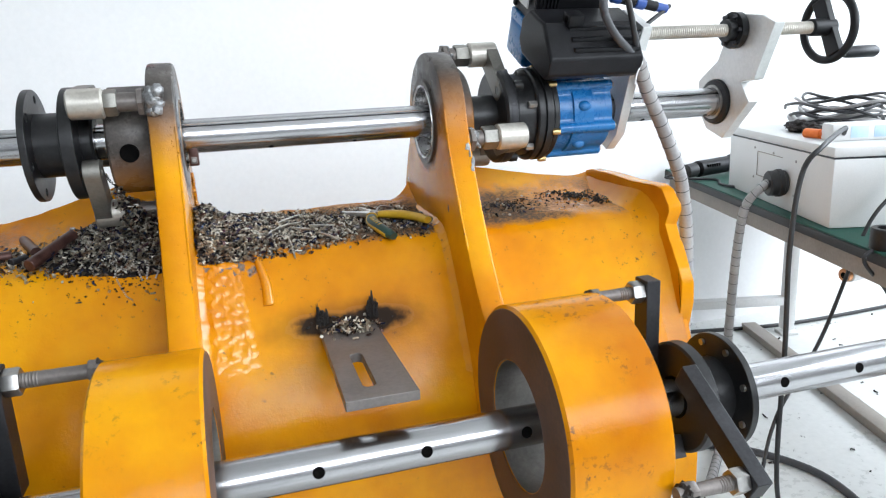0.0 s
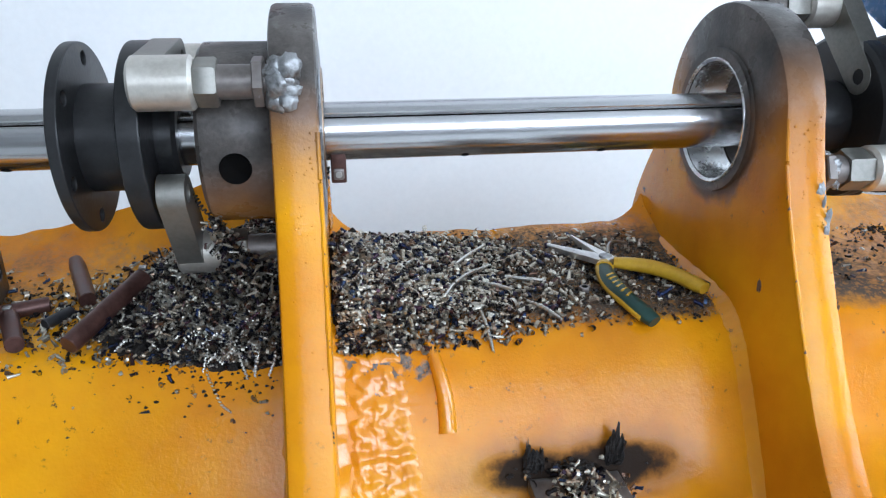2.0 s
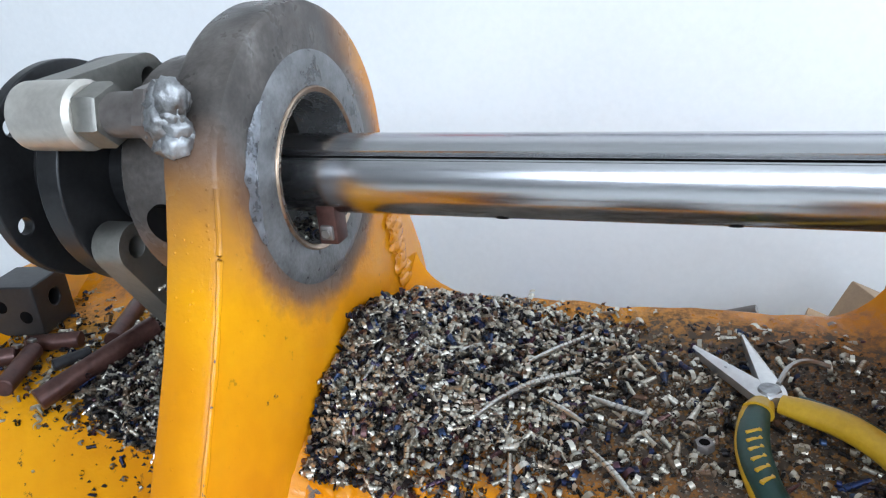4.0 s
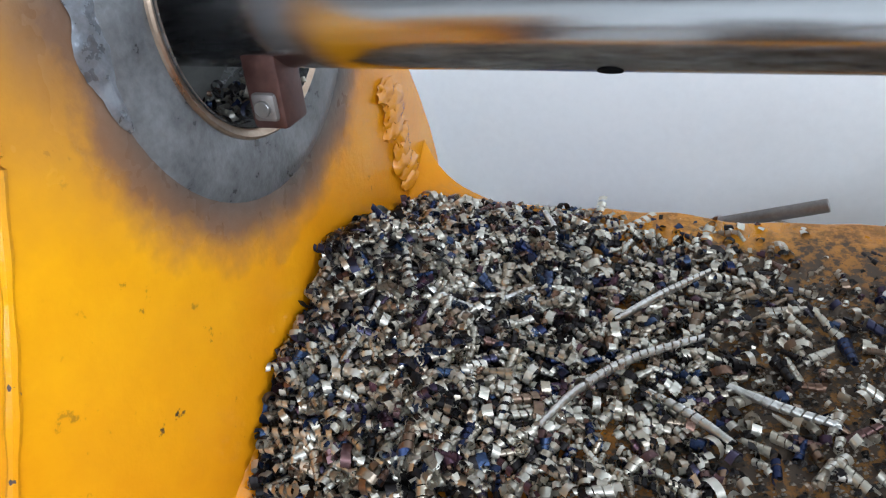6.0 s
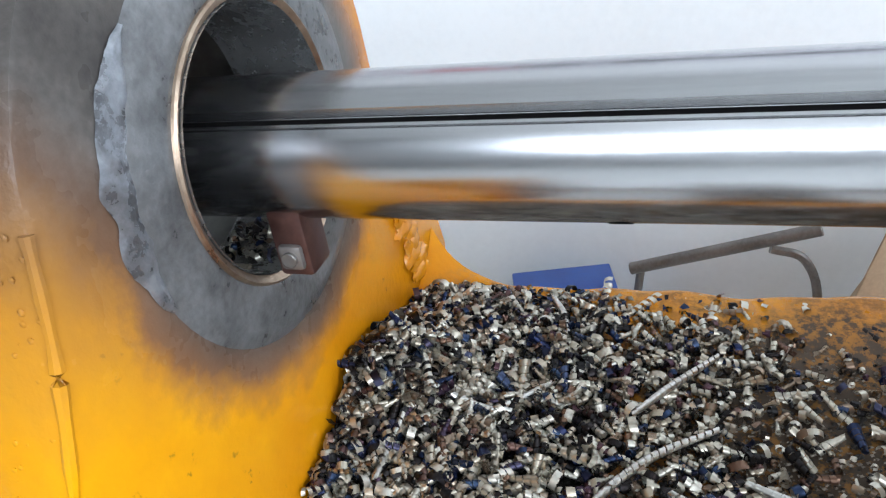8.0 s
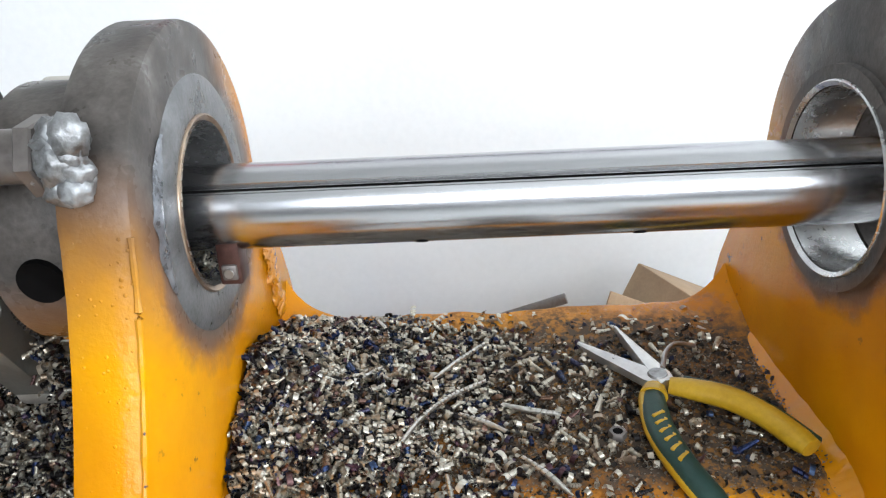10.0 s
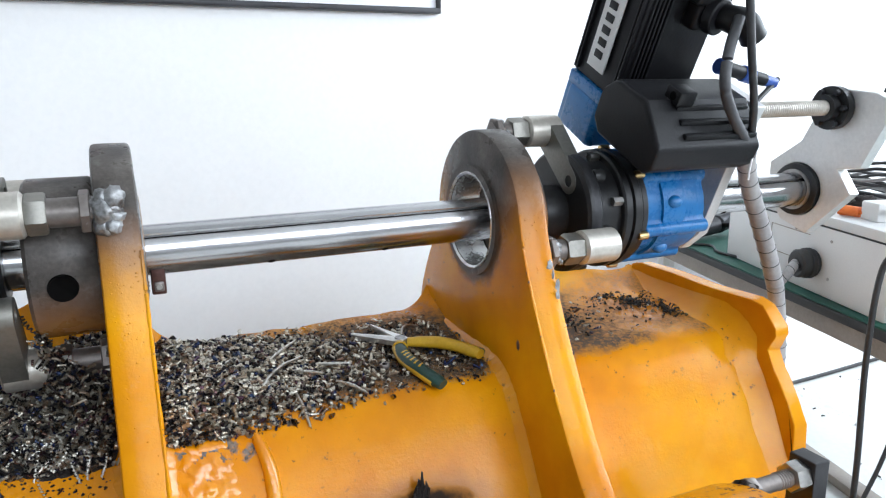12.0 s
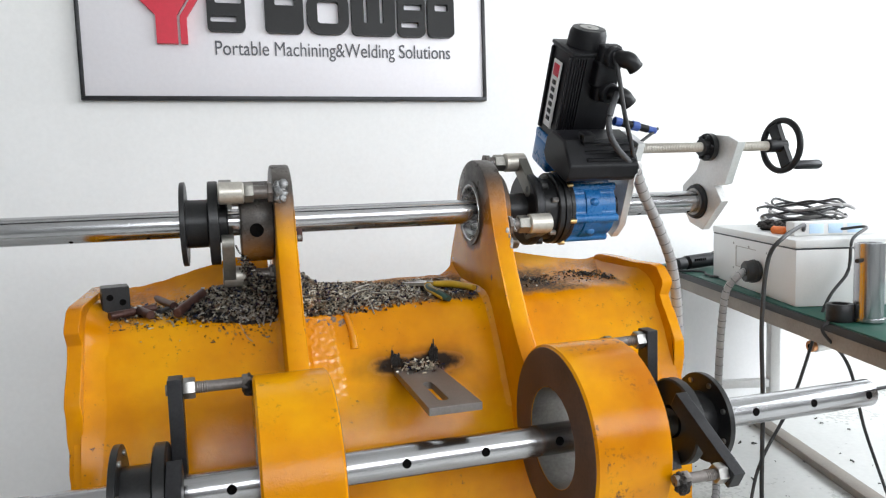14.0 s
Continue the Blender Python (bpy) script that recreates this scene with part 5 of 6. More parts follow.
blk.matrix_world = pose(-0.385, 0.035, 0.876, 0, 0, 12)
nut_s = thing("hex_nut", "small dark steel hex nut lying on greasy steel", "nut")
part("nut", hexa(-0.003, 0.003, 0.0072, 0, 0), M_TABST, nut_s)
part("nut_hole", lathe([(0.0031, 0), (0.0031, 0.0038), (0.0029, 0.0040)], 0, 0, 14), M_HOLE_SHADE, nut_s)
nut_s.matrix_world = pose(0.291, -0.026, 0.847, 0, -90, 20)
tagged(part("washer", lathe([(-0.001, 0.0045), (-0.001, 0.010), (0.001, 0.010), (0.001, 0.0045)], 0, 0, 28, True), M_STEEL), "plain steel washer lying on the beam", "washer").matrix_world = pose(-0.367, 0.115, 0.852, 0, 86, 0)

# ---- swarf ----
rng = np.random.default_rng(5)


def ribbon(turns, r, width, pitch, n):
    """Vertices (rows of two) of a curled chip along x."""
    out = []
    for k in range(n + 1):
        a = math.tau * turns * k / n
        x = pitch * turns * k / n
        rr = r * (1 + 0.12 * math.sin(a * 0.5))
        out.append(((x, rr * math.cos(a), rr * math.sin(a)), (x + width, rr * math.cos(a + 0.15), rr * math.sin(a + 0.15))))
    return np.array(out).reshape(-1, 3) - np.array([pitch * turns / 2 + width / 2, 0, 0])


def cone(turns, r0, r1, width, pitch, n):
    out = []
    for k in range(n + 1):
        f = k / n
        a, rr = math.tau * turns * f, r0 + (r1 - r0) * f
        out.append(((pitch * turns * f, rr * math.cos(a), rr * math.sin(a)), (pitch * turns * f + width, rr * 1.12 * math.cos(a), rr * 1.12 * math.sin(a))))
    return np.array(out).reshape(-1, 3) - np.array([pitch * turns / 2 + width / 2, 0, 0])


KINDS = [ribbon(0.55, 0.0030, 0.0036, 0.0, 6), ribbon(0.75, 0.0027, 0.0038, 0.001, 7), cone(1.3, 0.0016, 0.0032, 0.0032, 0.0024, 11), ribbon(0.45, 0.0046, 0.0036, 0.0, 6),
         ribbon(2.6, 0.0021, 0.0031, 0.0036, 20), cone(4.2, 0.0012, 0.0026, 0.0030, 0.0034, 32), cone(7.0, 0.0016, 0.0025, 0.0024, 0.0043, 50)]


def swarf(name, spots, label, scale=(0.5, 1.15), weights=(0.14, 0.15, 0.21, 0.16, 0.21, 0.13, 0.0), flat=0.5):
    verts, faces = [], []
    for p in spots:
        base = KINDS[rng.choice(len(KINDS), p=weights)] * rng.uniform(*scale)
        yaw, tilt, rollx = rng.uniform(0, math.tau), rng.normal(0, flat), rng.uniform(0, math.tau)
        R = np.array(Euler((rollx, tilt, yaw)).to_matrix())
        o = len(verts)
        v = base @ R.T + np.array(p)
        verts.extend(v.tolist())
        faces.extend((o + 2 * k, o + 2 * k + 1, o + 2 * k + 3, o + 2 * k + 2) for k in range(len(base) // 2 - 1))
    me = bpy.data.meshes.new(name)
    me.from_pydata(verts, [], faces)
    me.materials.append(M_CHIP)
    for p in me.polygons:
        p.use_smooth = True
    return tagged(new(name, me), label, "metal swarf", kind="stuff")


def top_at(x, y):
    base = TOP_Z + 0.011 * max(0, (y + 0.03) / 0.19) if y > -0.062 else on_front(y)
    return base


def pile_mid(x, y):
    """Height of the heap between the lugs over the beam."""
    w = min(1.0, max(0.0, (y + 0.098) / 0.05)) * min(1.0, max(0.0, (0.175 - y) / 0.05))
    h = 0.048 * math.exp(-((x - 0.004) / 0.058) ** 2) * math.exp(-((y - 0.020) / 0.085) ** 2) + 0.0065 * max(0.0, 1 - (x / 0.21) ** 2)
    return max(0.0, h * w * (0.8 + 0.4 * noise.noise(Vector((x * 18, y * 18, 4)))))


def pile_left(x, y):
    d = -0.045 - x
    w = min(1.0, max(0.0, (y + 0.108) / 0.085)) * min(1.0, max(0.0, (0.155 - y) / 0.06))
    return max(0.0, 0.066 * (1 - (d / 0.215)) * w * (0.75 + 0.5 * noise.noise(Vector((x * 16, y * 16, 9)))))


def heap_bed(name, f, x0, x1, y0, y1, label):
    bm = bmesh.new()
    nx, ny = 56, 56
    g = [[bm.verts.new((x0 + (x1 - x0) * i / nx, y0 + (y1 - y0) * j / ny, 0)) for j in range(ny + 1)] for i in range(nx + 1)]
    for row in g:
        for v in row:
            h = f(v.co.x, v.co.y)
            v.co.z = top_at(v.co.x, v.co.y) + (h - 0.003 + 0.003 * noise.noise(v.co * 150) if h > 0.003 else -0.006)
    for i in range(nx):
        for j in range(ny):
            bm.faces.new((g[i][j], g[i + 1][j], g[i + 1][j + 1], g[i][j + 1]))
    return tagged(part(name, bm, M_GRIT, smooth=0), label, "swarf heap", kind="stuff")


# near-black beds put the shade of the gaps under the chips
heap_bed("swarf_bed", pile_mid, 0.002, 0.26, -0.10, 0.17, "dark bed under the heap, painting the shaded gaps between chips")
heap_bed("swarf_bed", pile_left, -0.29, -0.043, -0.12, 0.14, "dark bed under the heap, painting the shaded gaps between chips")


def scatter(n, f, draw, thick=0.006):
    out = []
    while len(out) < n:
        x, y = draw()
        if not (-0.135 < y < 0.165):
            continue
        h = f(x, y)
        out.append((x, y, top_at(x, y) + h + 0.0022 + rng.uniform(0, thick) * (h > 0.004)))
    return out


mid = scatter(5000, pile_mid, lambda: (0.005 + abs(rng.normal(0, 0.095)), rng.uniform(-0.098, 0.158)))
mid = [p for p in mid if p[0] < 0.20 or rng.random() < 0.55]
rim = [rng.random() < (0.72 if p[0] < 0.042 or p[1] > 0.105 or p[1] < -0.058 else 0.12) for p in mid]
swarf("swarf", [p for p, d in zip(mid, rim) if not d], "heap of curled steel chips, silver, straw, violet and blue", (0.5, 1.35), (0.12, 0.13, 0.17, 0.14, 0.20, 0.20, 0.04), 0.3)
swarf("swarf", [p for p, d in zip(mid, rim) if d], "dark blued steel chips round the rim of the heap", (0.5, 1.2)).data.materials[0] = M_CHIPB
left = scatter(7200, pile_left, lambda: (-0.044 - abs(rng.normal(0, 0.085)), rng.normal(-0.012, 0.072)), 0.010)
left = [p for p in left if p[0] > -0.40 and (p[1] > -0.095 or pile_left(p[0], p[1]) > 0.003 or rng.random() < 0.03)]
swarf("swarf", left, "heap of dark curled steel chips against a yellow lug", (0.5, 1.0), (0.13, 0.13, 0.22, 0.09, 0.22, 0.16, 0.05)).data.materials[0] = M_CHIPD
loose = scatter(900, lambda x, y: 0.0, lambda: (0.17 + 0.25 * rng.random() ** 1.7, rng.uniform(-0.09, 0.155)))
loose += scatter(300, lambda x, y: 0.0, lambda: (rng.uniform(-0.41, -0.2), rng.normal(0.01, 0.05)))
sparse = scatter(120, lambda x, y: 0.0, lambda: (rng.uniform(0.50, 0.80), rng.uniform(-0.05, 0.14)))
clumps = []
for cx, cy, n, sx, sy in ((0.56, 0.13, 60, 0.03, 0.006), (0.68, 0.135, 70, 0.025, 0.007), (0.745, 0.105, 90, 0.016, 0.012), (0.785, 0.065, 110, 0.012, 0.020), (0.815, 0.015, 90, 0.010, 0.022), (0.62, 0.03, 60, 0.03, 0.02)):
    clumps += scatter(int(n * 0.9), lambda x, y: 0.0, lambda: (rng.normal(cx, sx), rng.normal(cy, sy)))
swarf("swarf", sparse, "dark loose chips on the oily beam", (0.45, 1.0)).data.materials[0] = M_CHIPD
swarf("swarf", clumps, "black clumps of oily chips on the beam", (0.45, 0.95)).data.materials[0] = M_GRIT
swarf("swarf", loose, "loose steel chips scattered on greasy yellow paint", (0.5, 1.25), (0.16, 0.17, 0.2, 0.14, 0.19, 0.14, 0.0), 0.25)
# dark chips left in the front lug's bore
borechips = [(rng.uniform(-0.030, 0.006), rng.normal(0.012, 0.013), 0.983 + abs(rng.normal(0, 0.005))) for _ in range(110)]
swarf("swarf", borechips, "dark chips lying in the burnt bore", (0.45, 0.85)).data.materials[0] = M_CHIPD
# chips on the tab
tabchips = [(rng.normal(0.238, 0.022), -0.205 + rng.normal(0, 0.020), 0.712 + abs(rng.normal(0, 0.006))) for _ in range(170)]
swarf("swarf", tabchips, "small heap of chips caught on the tab plate", (0.6, 1.1))


def grit(name, n, draw, label, size=(0.0015, 0.005)):
    """Dark crumbs lying on the beam."""
    verts, faces = [], []
    for _ in range(n):
        x, y = draw()
        if not (-0.20 < y < 0.16):
            continue
        s = rng.uniform(*size)
        c = np.array((x, y, top_at(x, y) + s * 0.25))
        o = len(verts)
        for d in ((1, 0, 0), (-0.8, 0.5, 0), (-0.6, -0.9, 0.1), (0.1, 0.1, 0.8), (0.2, 0.0, -0.6)):
            verts.append((c + s * np.array(d) * rng.uniform(0.5, 1.0, 3)).tolist())
        faces += [(o, o + 1, o + 3), (o + 1, o + 2, o + 3), (o + 2, o, o + 3), (o, o + 1, o + 4), (o + 1, o + 2, o + 4), (o + 2, o, o + 4)]
    me = bpy.data.meshes.new(name)
    me.from_pydata(verts, [], faces)
    me.materials.append(M_GRIT)
    return tagged(new(name, me), label, "grit", kind="stuff")


def grit_spot():
    k = rng.random()
    if k < 0.4:
        return rng.uniform(0.16, 0.44), rng.uniform(-0.09, 0.155)
    if k < 0.75:
        x = rng.uniform(0.495, 0.86)
        return x, 0.04 + 0.10 * math.sin((x - 0.5) * 7) * 0.6 + rng.normal(0, 0.035)
    return rng.uniform(-0.41, -0.15), max(-0.092, rng.normal(0.005, 0.050))


grit("grit", 1900, grit_spot, "black greasy crumbs lying on the beam", (0.0012, 0.0042))
grit("grit", 700, lambda: (rng.uniform(-0.41, -0.10), rng.uniform(-0.10, 0.10)), "fine black crumbs round the loose tool bars", (0.0008, 0.0022))
grit("grit", 170, lambda: (-0.055 - abs(rng.normal(0, 0.07)), -0.088 - abs(rng.normal(0, 0.020))), "black crumbs spilt over the front shoulder", (0.0010, 0.0036))
grit("grit", 5200, lambda: (rng.uniform(0.13, 0.44), rng.uniform(-0.085, 0.135)), "fine grey-brown dust and slivers on greasy paint", (0.0006, 0.0019)).data.materials[0] = M_DUST
grit("grit", 1100, lambda: (rng.uniform(0.17, 0.44), rng.uniform(-0.08, 0.145)), "fine black crumbs on greasy paint", (0.0006, 0.0018))
spilt = scatter(60, lambda x, y: 0.0, lambda: (-0.06 - abs(rng.normal(0, 0.10)), -0.075 - abs(rng.normal(0, 0.022))))
swarf("swarf", spilt, "dull chips spilt over the front shoulder", (0.5, 1.1), (0.12, 0.13, 0.2, 0.1, 0.25, 0.2, 0.0), 0.2).data.materials[0] = M_CHIPD


def long_curl(pts, r, label="long tight silver steel curl on the chips", band=0.0037):
    path = spline(pts, 14)
    n = len(path)
    bm = bmesh.new()
    prev = None
    turns = sum((b - a).length for a, b in zip(path, path[1:])) / 0.0042
    steps = int(turns * 9)
    for k in range(steps + 1):
        s = k / steps * (n - 1)
        i = min(int(s), n - 2)
        p = path[i].lerp(path[i + 1], s - i)
        d = (path[i + 1] - path[i]).normalized()
        sd = d.cross(Vector((0, 0, 1))).normalized()
        u = sd.cross(d)
        a = k / 9 * math.tau
        rr = r * (0.65 + 0.35 * math.sin(math.pi * k / steps))
        q = p + (sd * math.cos(a) + u * math.sin(a)) * rr
        cur = (bm.verts.new(q), bm.verts.new(q + d * band))
        if prev:
            bm.faces.new((prev[0], prev[1], cur[1], cur[0]))
        prev = cur
    return tagged(part("steel_curl", bm, M_CURL, smooth=80), label, "steel curl", "long steel curls")


M_CURL = surface("silver_steel_curl", (0.46, 0.43, 0.37), (0.72, 0.70, 0.66), (0.25, 0.4), 0.95, 60, 400, 0.2)
def h_mid(x, y):
    return top_at(x, y) + pile_mid(x, y) + 0.007
for pts in (((0.126, -0.034), (0.140, -0.006), (0.163, 0.020), (0.194, 0.043)), ((0.150, 0.045), (0.170, 0.070), (0.195, 0.098)), ((0.205, 0.012), (0.225, 0.004), (0.248, -0.002)),
            ((0.030, -0.045), (0.034, -0.02), (0.037, 0.012)), ((0.098, -0.052), (0.097, -0.035), (0.090, -0.015)), ((0.070, 0.020), (0.090, 0.045), (0.105, 0.062)), ((0.215, -0.050), (0.232, -0.066), (0.246, -0.078)),
            ((0.110, 0.105), (0.104, 0.125), (0.096, 0.142)), ((0.045, 0.03), (0.07, 0.03), (0.085, 0.034)), ((0.160, -0.064), (0.164, -0.085), (0.166, -0.104)), ((0.17, 0.0), (0.19, -0.01), (0.205, -0.02))):
    long_curl([(x, y, h_mid(x, y) if y > -0.07 else top_at(x, y) + 0.004) for x, y in pts], 0.0024)
for pts in (((-0.150, -0.060), (-0.125, -0.035), (-0.100, -0.020)), ((-0.10, -0.085), (-0.08, -0.06), (-0.07, -0.03)), ((-0.18, -0.02), (-0.15, 0.0), (-0.13, 0.03))):
    long_curl([(x, y, top_at(x, y) + pile_left(x, y) + 0.006) for x, y in pts], 0.0028, "long dark steel curl on the chip heap").data.materials[0] = M_CHIPD
CURLS = random.Random(12)
for _ in range(150):
    x, y, a, ln = -0.055 - abs(CURLS.gauss(0, 0.060)), CURLS.uniform(-0.100, 0.06), CURLS.uniform(0, math.tau), CURLS.uniform(0.010, 0.022)
    pts = [(x + ln * k * math.cos(a + 0.5 * k), max(-0.112, y + ln * k * math.sin(a + 0.5 * k))) for k in (-1, 0, 1)]
    if max(p[0] for p in pts) < -0.05:
        long_curl([(u, v, top_at(u, v) + pile_left(u, v) + 0.007) for u, v in pts], 0.0021, "tight beaded steel curl on the dark chip heap", 0.0020)
# one curl trailing down the painted front
long_curl([(-0.122, -0.088, 0.832), (-0.123, -0.104, 0.818), (-0.117, -0.113, 0.806), (-0.110, -0.122, 0.793), (-0.101, -0.127, 0.786)], 0.0015, "loose steel curl trailing down yellow paint", 0.0018)
# snarl of dark curls and chips climbing the stud beside the collar
for pts in (((-0.100, -0.050, 0.930), (-0.108, -0.052, 0.950), (-0.112, -0.050, 0.966)), ((-0.112, -0.05, 0.964), (-0.120, -0.05, 0.976), (-0.123, -0.05, 0.986)), ((-0.094, -0.056, 0.920), (-0.101, -0.058, 0.938), (-0.098, -0.055, 0.956))):
    long_curl(pts, 0.0026, "black springy steel curl standing on the heap", 0.0018).data.materials[0] = M_GRIT
climb = []
for _ in range(520):
    u = rng.random() ** 1.6
    climb.append((-0.070 - 0.040 * u + rng.normal(0, 0.016) * (1 - 0.75 * u), -0.052 + rng.normal(0, 0.016) * (1 - 0.6 * u), 0.872 + 0.088 * u))
swarf("swarf", [p for p in climb if p[0] < -0.046], "dark tangled chips climbing a stud under the mount", (0.5, 1.0), (0.13, 0.13, 0.22, 0.09, 0.22, 0.19, 0.02)).data.materials[0] = M_CHIPD

# ---- work table ----
TT = 0.695
table = thing("work_table", "steel work table with a green rubber mat top", "table")
A, B = Vector((1.763, 1.19, 0)), Vector((1.30, -0.60, 0))    # the edge towards the room
E1 = (A - B).normalized()
E2 = Vector((E1.y, -E1.x, 0))                                   # away from the edge
TM = Matrix(((E1.x, E2.x, 0, B.x), (E1.y, E2.y, 0, B.y), (0, 0, 1, 0), (0, 0, 0, 1)))
LEN, DEP = (A - B).length, 0.85


def on_table(bm):
    bmesh.ops.transform(bm, matrix=TM, verts=bm.verts)
    return bm


part("mat", on_table(box((LEN, DEP, 0.005), pose(LEN / 2, DEP / 2, TT - 0.0025), 0.001)), M_MAT, table, "green rubber mat")
part("top_edge", on_table(box((LEN + 0.004, DEP + 0.004, 0.024), pose(LEN / 2, DEP / 2, TT - 0.0175), 0.003)), M_RUBBER, table, "black table top edge")
for y in (0.03, DEP - 0.03):
    part("apron", on_table(box((LEN - 0.02, 0.03, 0.05), pose(LEN / 2, y, TT - 0.055), 0.003)), M_EDGE, table, "brown-grey steel rail under the top")
for x in (0.04, LEN - 0.116):
    for y in (0.04, 0.49):
        leg = part("leg", on_table(box((0.045, 0.045, TT - 0.09), pose(x, y, (TT - 0.07) / 2 + 0.01), 0.003)), M_TFRAME, table)
        part("foot", on_table(box((0.07, 0.07, 0.012), pose(x, y, 0.006), 0.003)), M_TFRAME, leg)
    part("cross_rail", on_table(box((0.04, 0.40, 0.035), pose(x, 0.265, 0.145), 0.003)), M_TFRAME, table)
part("floor_rail", on_table(box((LEN - 0.10, 0.06, 0.03), pose(LEN / 2, 0.36, 0.0155), 0.003)), M_EDGE, table)

# control case
case = thing("control_case", "white steel control case with a black round plug on the table", "control box")
C0 = Vector((1.495, 0.070, TT))
CE = Vector((0.307, 0.952, 0)).normalized()
CN = Vector((CE.y, -CE.x, 0))
CM = Matrix(((CE.x, CN.x, 0, C0.x), (CE.y, CN.y, 0, C0.y), (0, 0, 1, C0.z), (0, 0, 0, 1)))
CL, CW, CH = 0.69, 0.50, 0.205


def on_case(bm):
    bmesh.ops.transform(bm, matrix=CM, verts=bm.verts)
    return bm


part("body", on_case(box((CL, CW, CH - 0.030), pose(CL / 2, CW / 2, (CH - 0.030) / 2 + 0.001), 0.004)), M_CASE, case)
part("lid", on_case(box((CL + 0.006, CW + 0.006, 0.026), pose(CL / 2, CW / 2, CH - 0.013), 0.005)), M_CASE, case, "white lid")
part("lid_seam", on_case(box((CL - 0.002, CW - 0.002, 0.006), pose(CL / 2, CW / 2, CH - 0.028))), M_BAR, case)
for u, w, z, h in ((0.457, 0.002, 0.110, 0.074), (0.371, 0.0, 0.073, 0.002), (0.371, 0.0, 0.146, 0.002)):
    part("panel_line", on_case(box((0.002 if h > 0.01 else 0.172, 0.002, h), pose(u, -0.0005, z))), M_EDGE, case)
for u, z in ((0.48, 0.155), (0.48, 0.064), (0.345, 0.152), (0.20, 0.145), (0.20, 0.050), (0.33, 0.030)):
    part("screw", on_case(rod((u, 0.001, z), (u, -0.002, z), 0.004, 10)), M_STEEL, case)
plug = part("plug", on_case(rod((0.260, 0.0, 0.078), (0.260, -0.050, 0.078), 0.036, 20)), M_RUBBER, case, "black round plug")
part("plug_nut", on_case(rod((0.260, -0.012, 0.078), (0.260, -0.026, 0.078), 0.040, 12)), M_RUBBER, plug)
pc = CM @ Vector((0.260, -0.05, 0.078))
conduit("cable_conduit", [tuple(pc), (pc.x - 0.045, pc.y - 0.02, pc.z - 0.012), (pc.x - 0.078, pc.y - 0.01, pc.z - 0.06), (pc.x - 0.088, pc.y, pc.z - 0.17), (pc.x - 0.10, pc.y, pc.z - 0.36), (pc.x - 0.10, pc.y + 0.01, 0.12), (pc.x - 0.14, pc.y - 0.04, 0.017), (pc.x - 0.34, pc.y - 0.25, 0.015)], 0.0125, "grey spiral-wrapped conduit hanging from the control case")
# on the case
ZC = TT + CH
strip = thing("power_strip", "white power strip with pale blue sockets on the case", "power strip")
part("body", on_case(box((0.060, 0.26, 0.045), pose(0.150, 0.18, CH + 0.0225), 0.005)), M_CASE, strip)
for k in range(3):
    part("socket", on_case(box((0.002, 0.045, 0.030), pose(0.1195, 0.12 + 0.06 * k, CH + 0.023), 0.001)), M_CLEARBLUE, strip)
p = CM @ Vector((0.12, 0.08, CH + 0.02))
cable("power_cable", [tuple(p), (p.x - 0.05, p.y - 0.05, p.z + 0.02), (1.340, -0.05, 0.925), (1.298, -0.04, 0.865), (1.270, -0.05, 0.695), (1.268, -0.06, 0.46), (1.270, -0.06, 0.15), (1.28, -0.08, 0.008), (1.10, -0.35, 0.007)], 0.006, M_RUBBER, "thick black power cable hanging from the case")
p = CM @ Vector((0.12, 0.20, CH + 0.02))
cable("power_cable", [tuple(p), (p.x + 0.0, p.y - 0.09, p.z + 0.01), (1.624, -0.01, 0.899), (1.599, -0.02, 0.807), (1.518, -0.02, 0.712), (1.401, -0.03, 0.453), (1.263, -0.05, 0.267), (1.16, -0.12, 0.08), (1.05, -0.2, 0.008)], 0.0046, M_RUBBER, "thin black cable running down past the table edge")
cable("power_cable", [(1.55, -0.06, TT + 0.006), (1.47, -0.12, TT + 0.006), (1.40, -0.13, 0.675), (1.50, -0.11, 0.58), (1.549, -0.10, 0.497), (1.591, -0.10, 0.358), (1.678, -0.10, 0.157), (1.72, -0.12, 0.008), (1.9, -0.2, 0.007)], 0.0046, M_RUBBER, "black cable hanging from the table edge")
gl = thing("work_glove", "crumpled black knitted work glove on the control case", "glove")
for c, sz in (((0.395, 0.09, 0.016), (0.045, 0.030, 0.018)), ((0.335, 0.10, 0.015), (0.050, 0.026, 0.016)), ((0.405, 0.14, 0.013), (0.030, 0.040, 0.014)), ((0.28, 0.14, 0.018), (0.022, 0.030, 0.019))):
    part("fold", on_case(blob((c[0], c[1], CH + c[2]), sz, 0.5, 12, 4)), M_GLOVE, gl, smooth=80)
tagged(part("orange_grip", on_case(add(rod((0.235, 0.035, CH + 0.014), (0.185, 0.055, CH + 0.014), 0.013, 16), rod((0.19, 0.05, CH + 0.014), (0.150, 0.068, CH + 0.014), 0.007, 12))), M_ORANGE), "orange plastic tool grip on the control case", "tool grip")
coil = thing("cable_coil", "loose heap of coiled grey and black cables on the case", "cable coil")
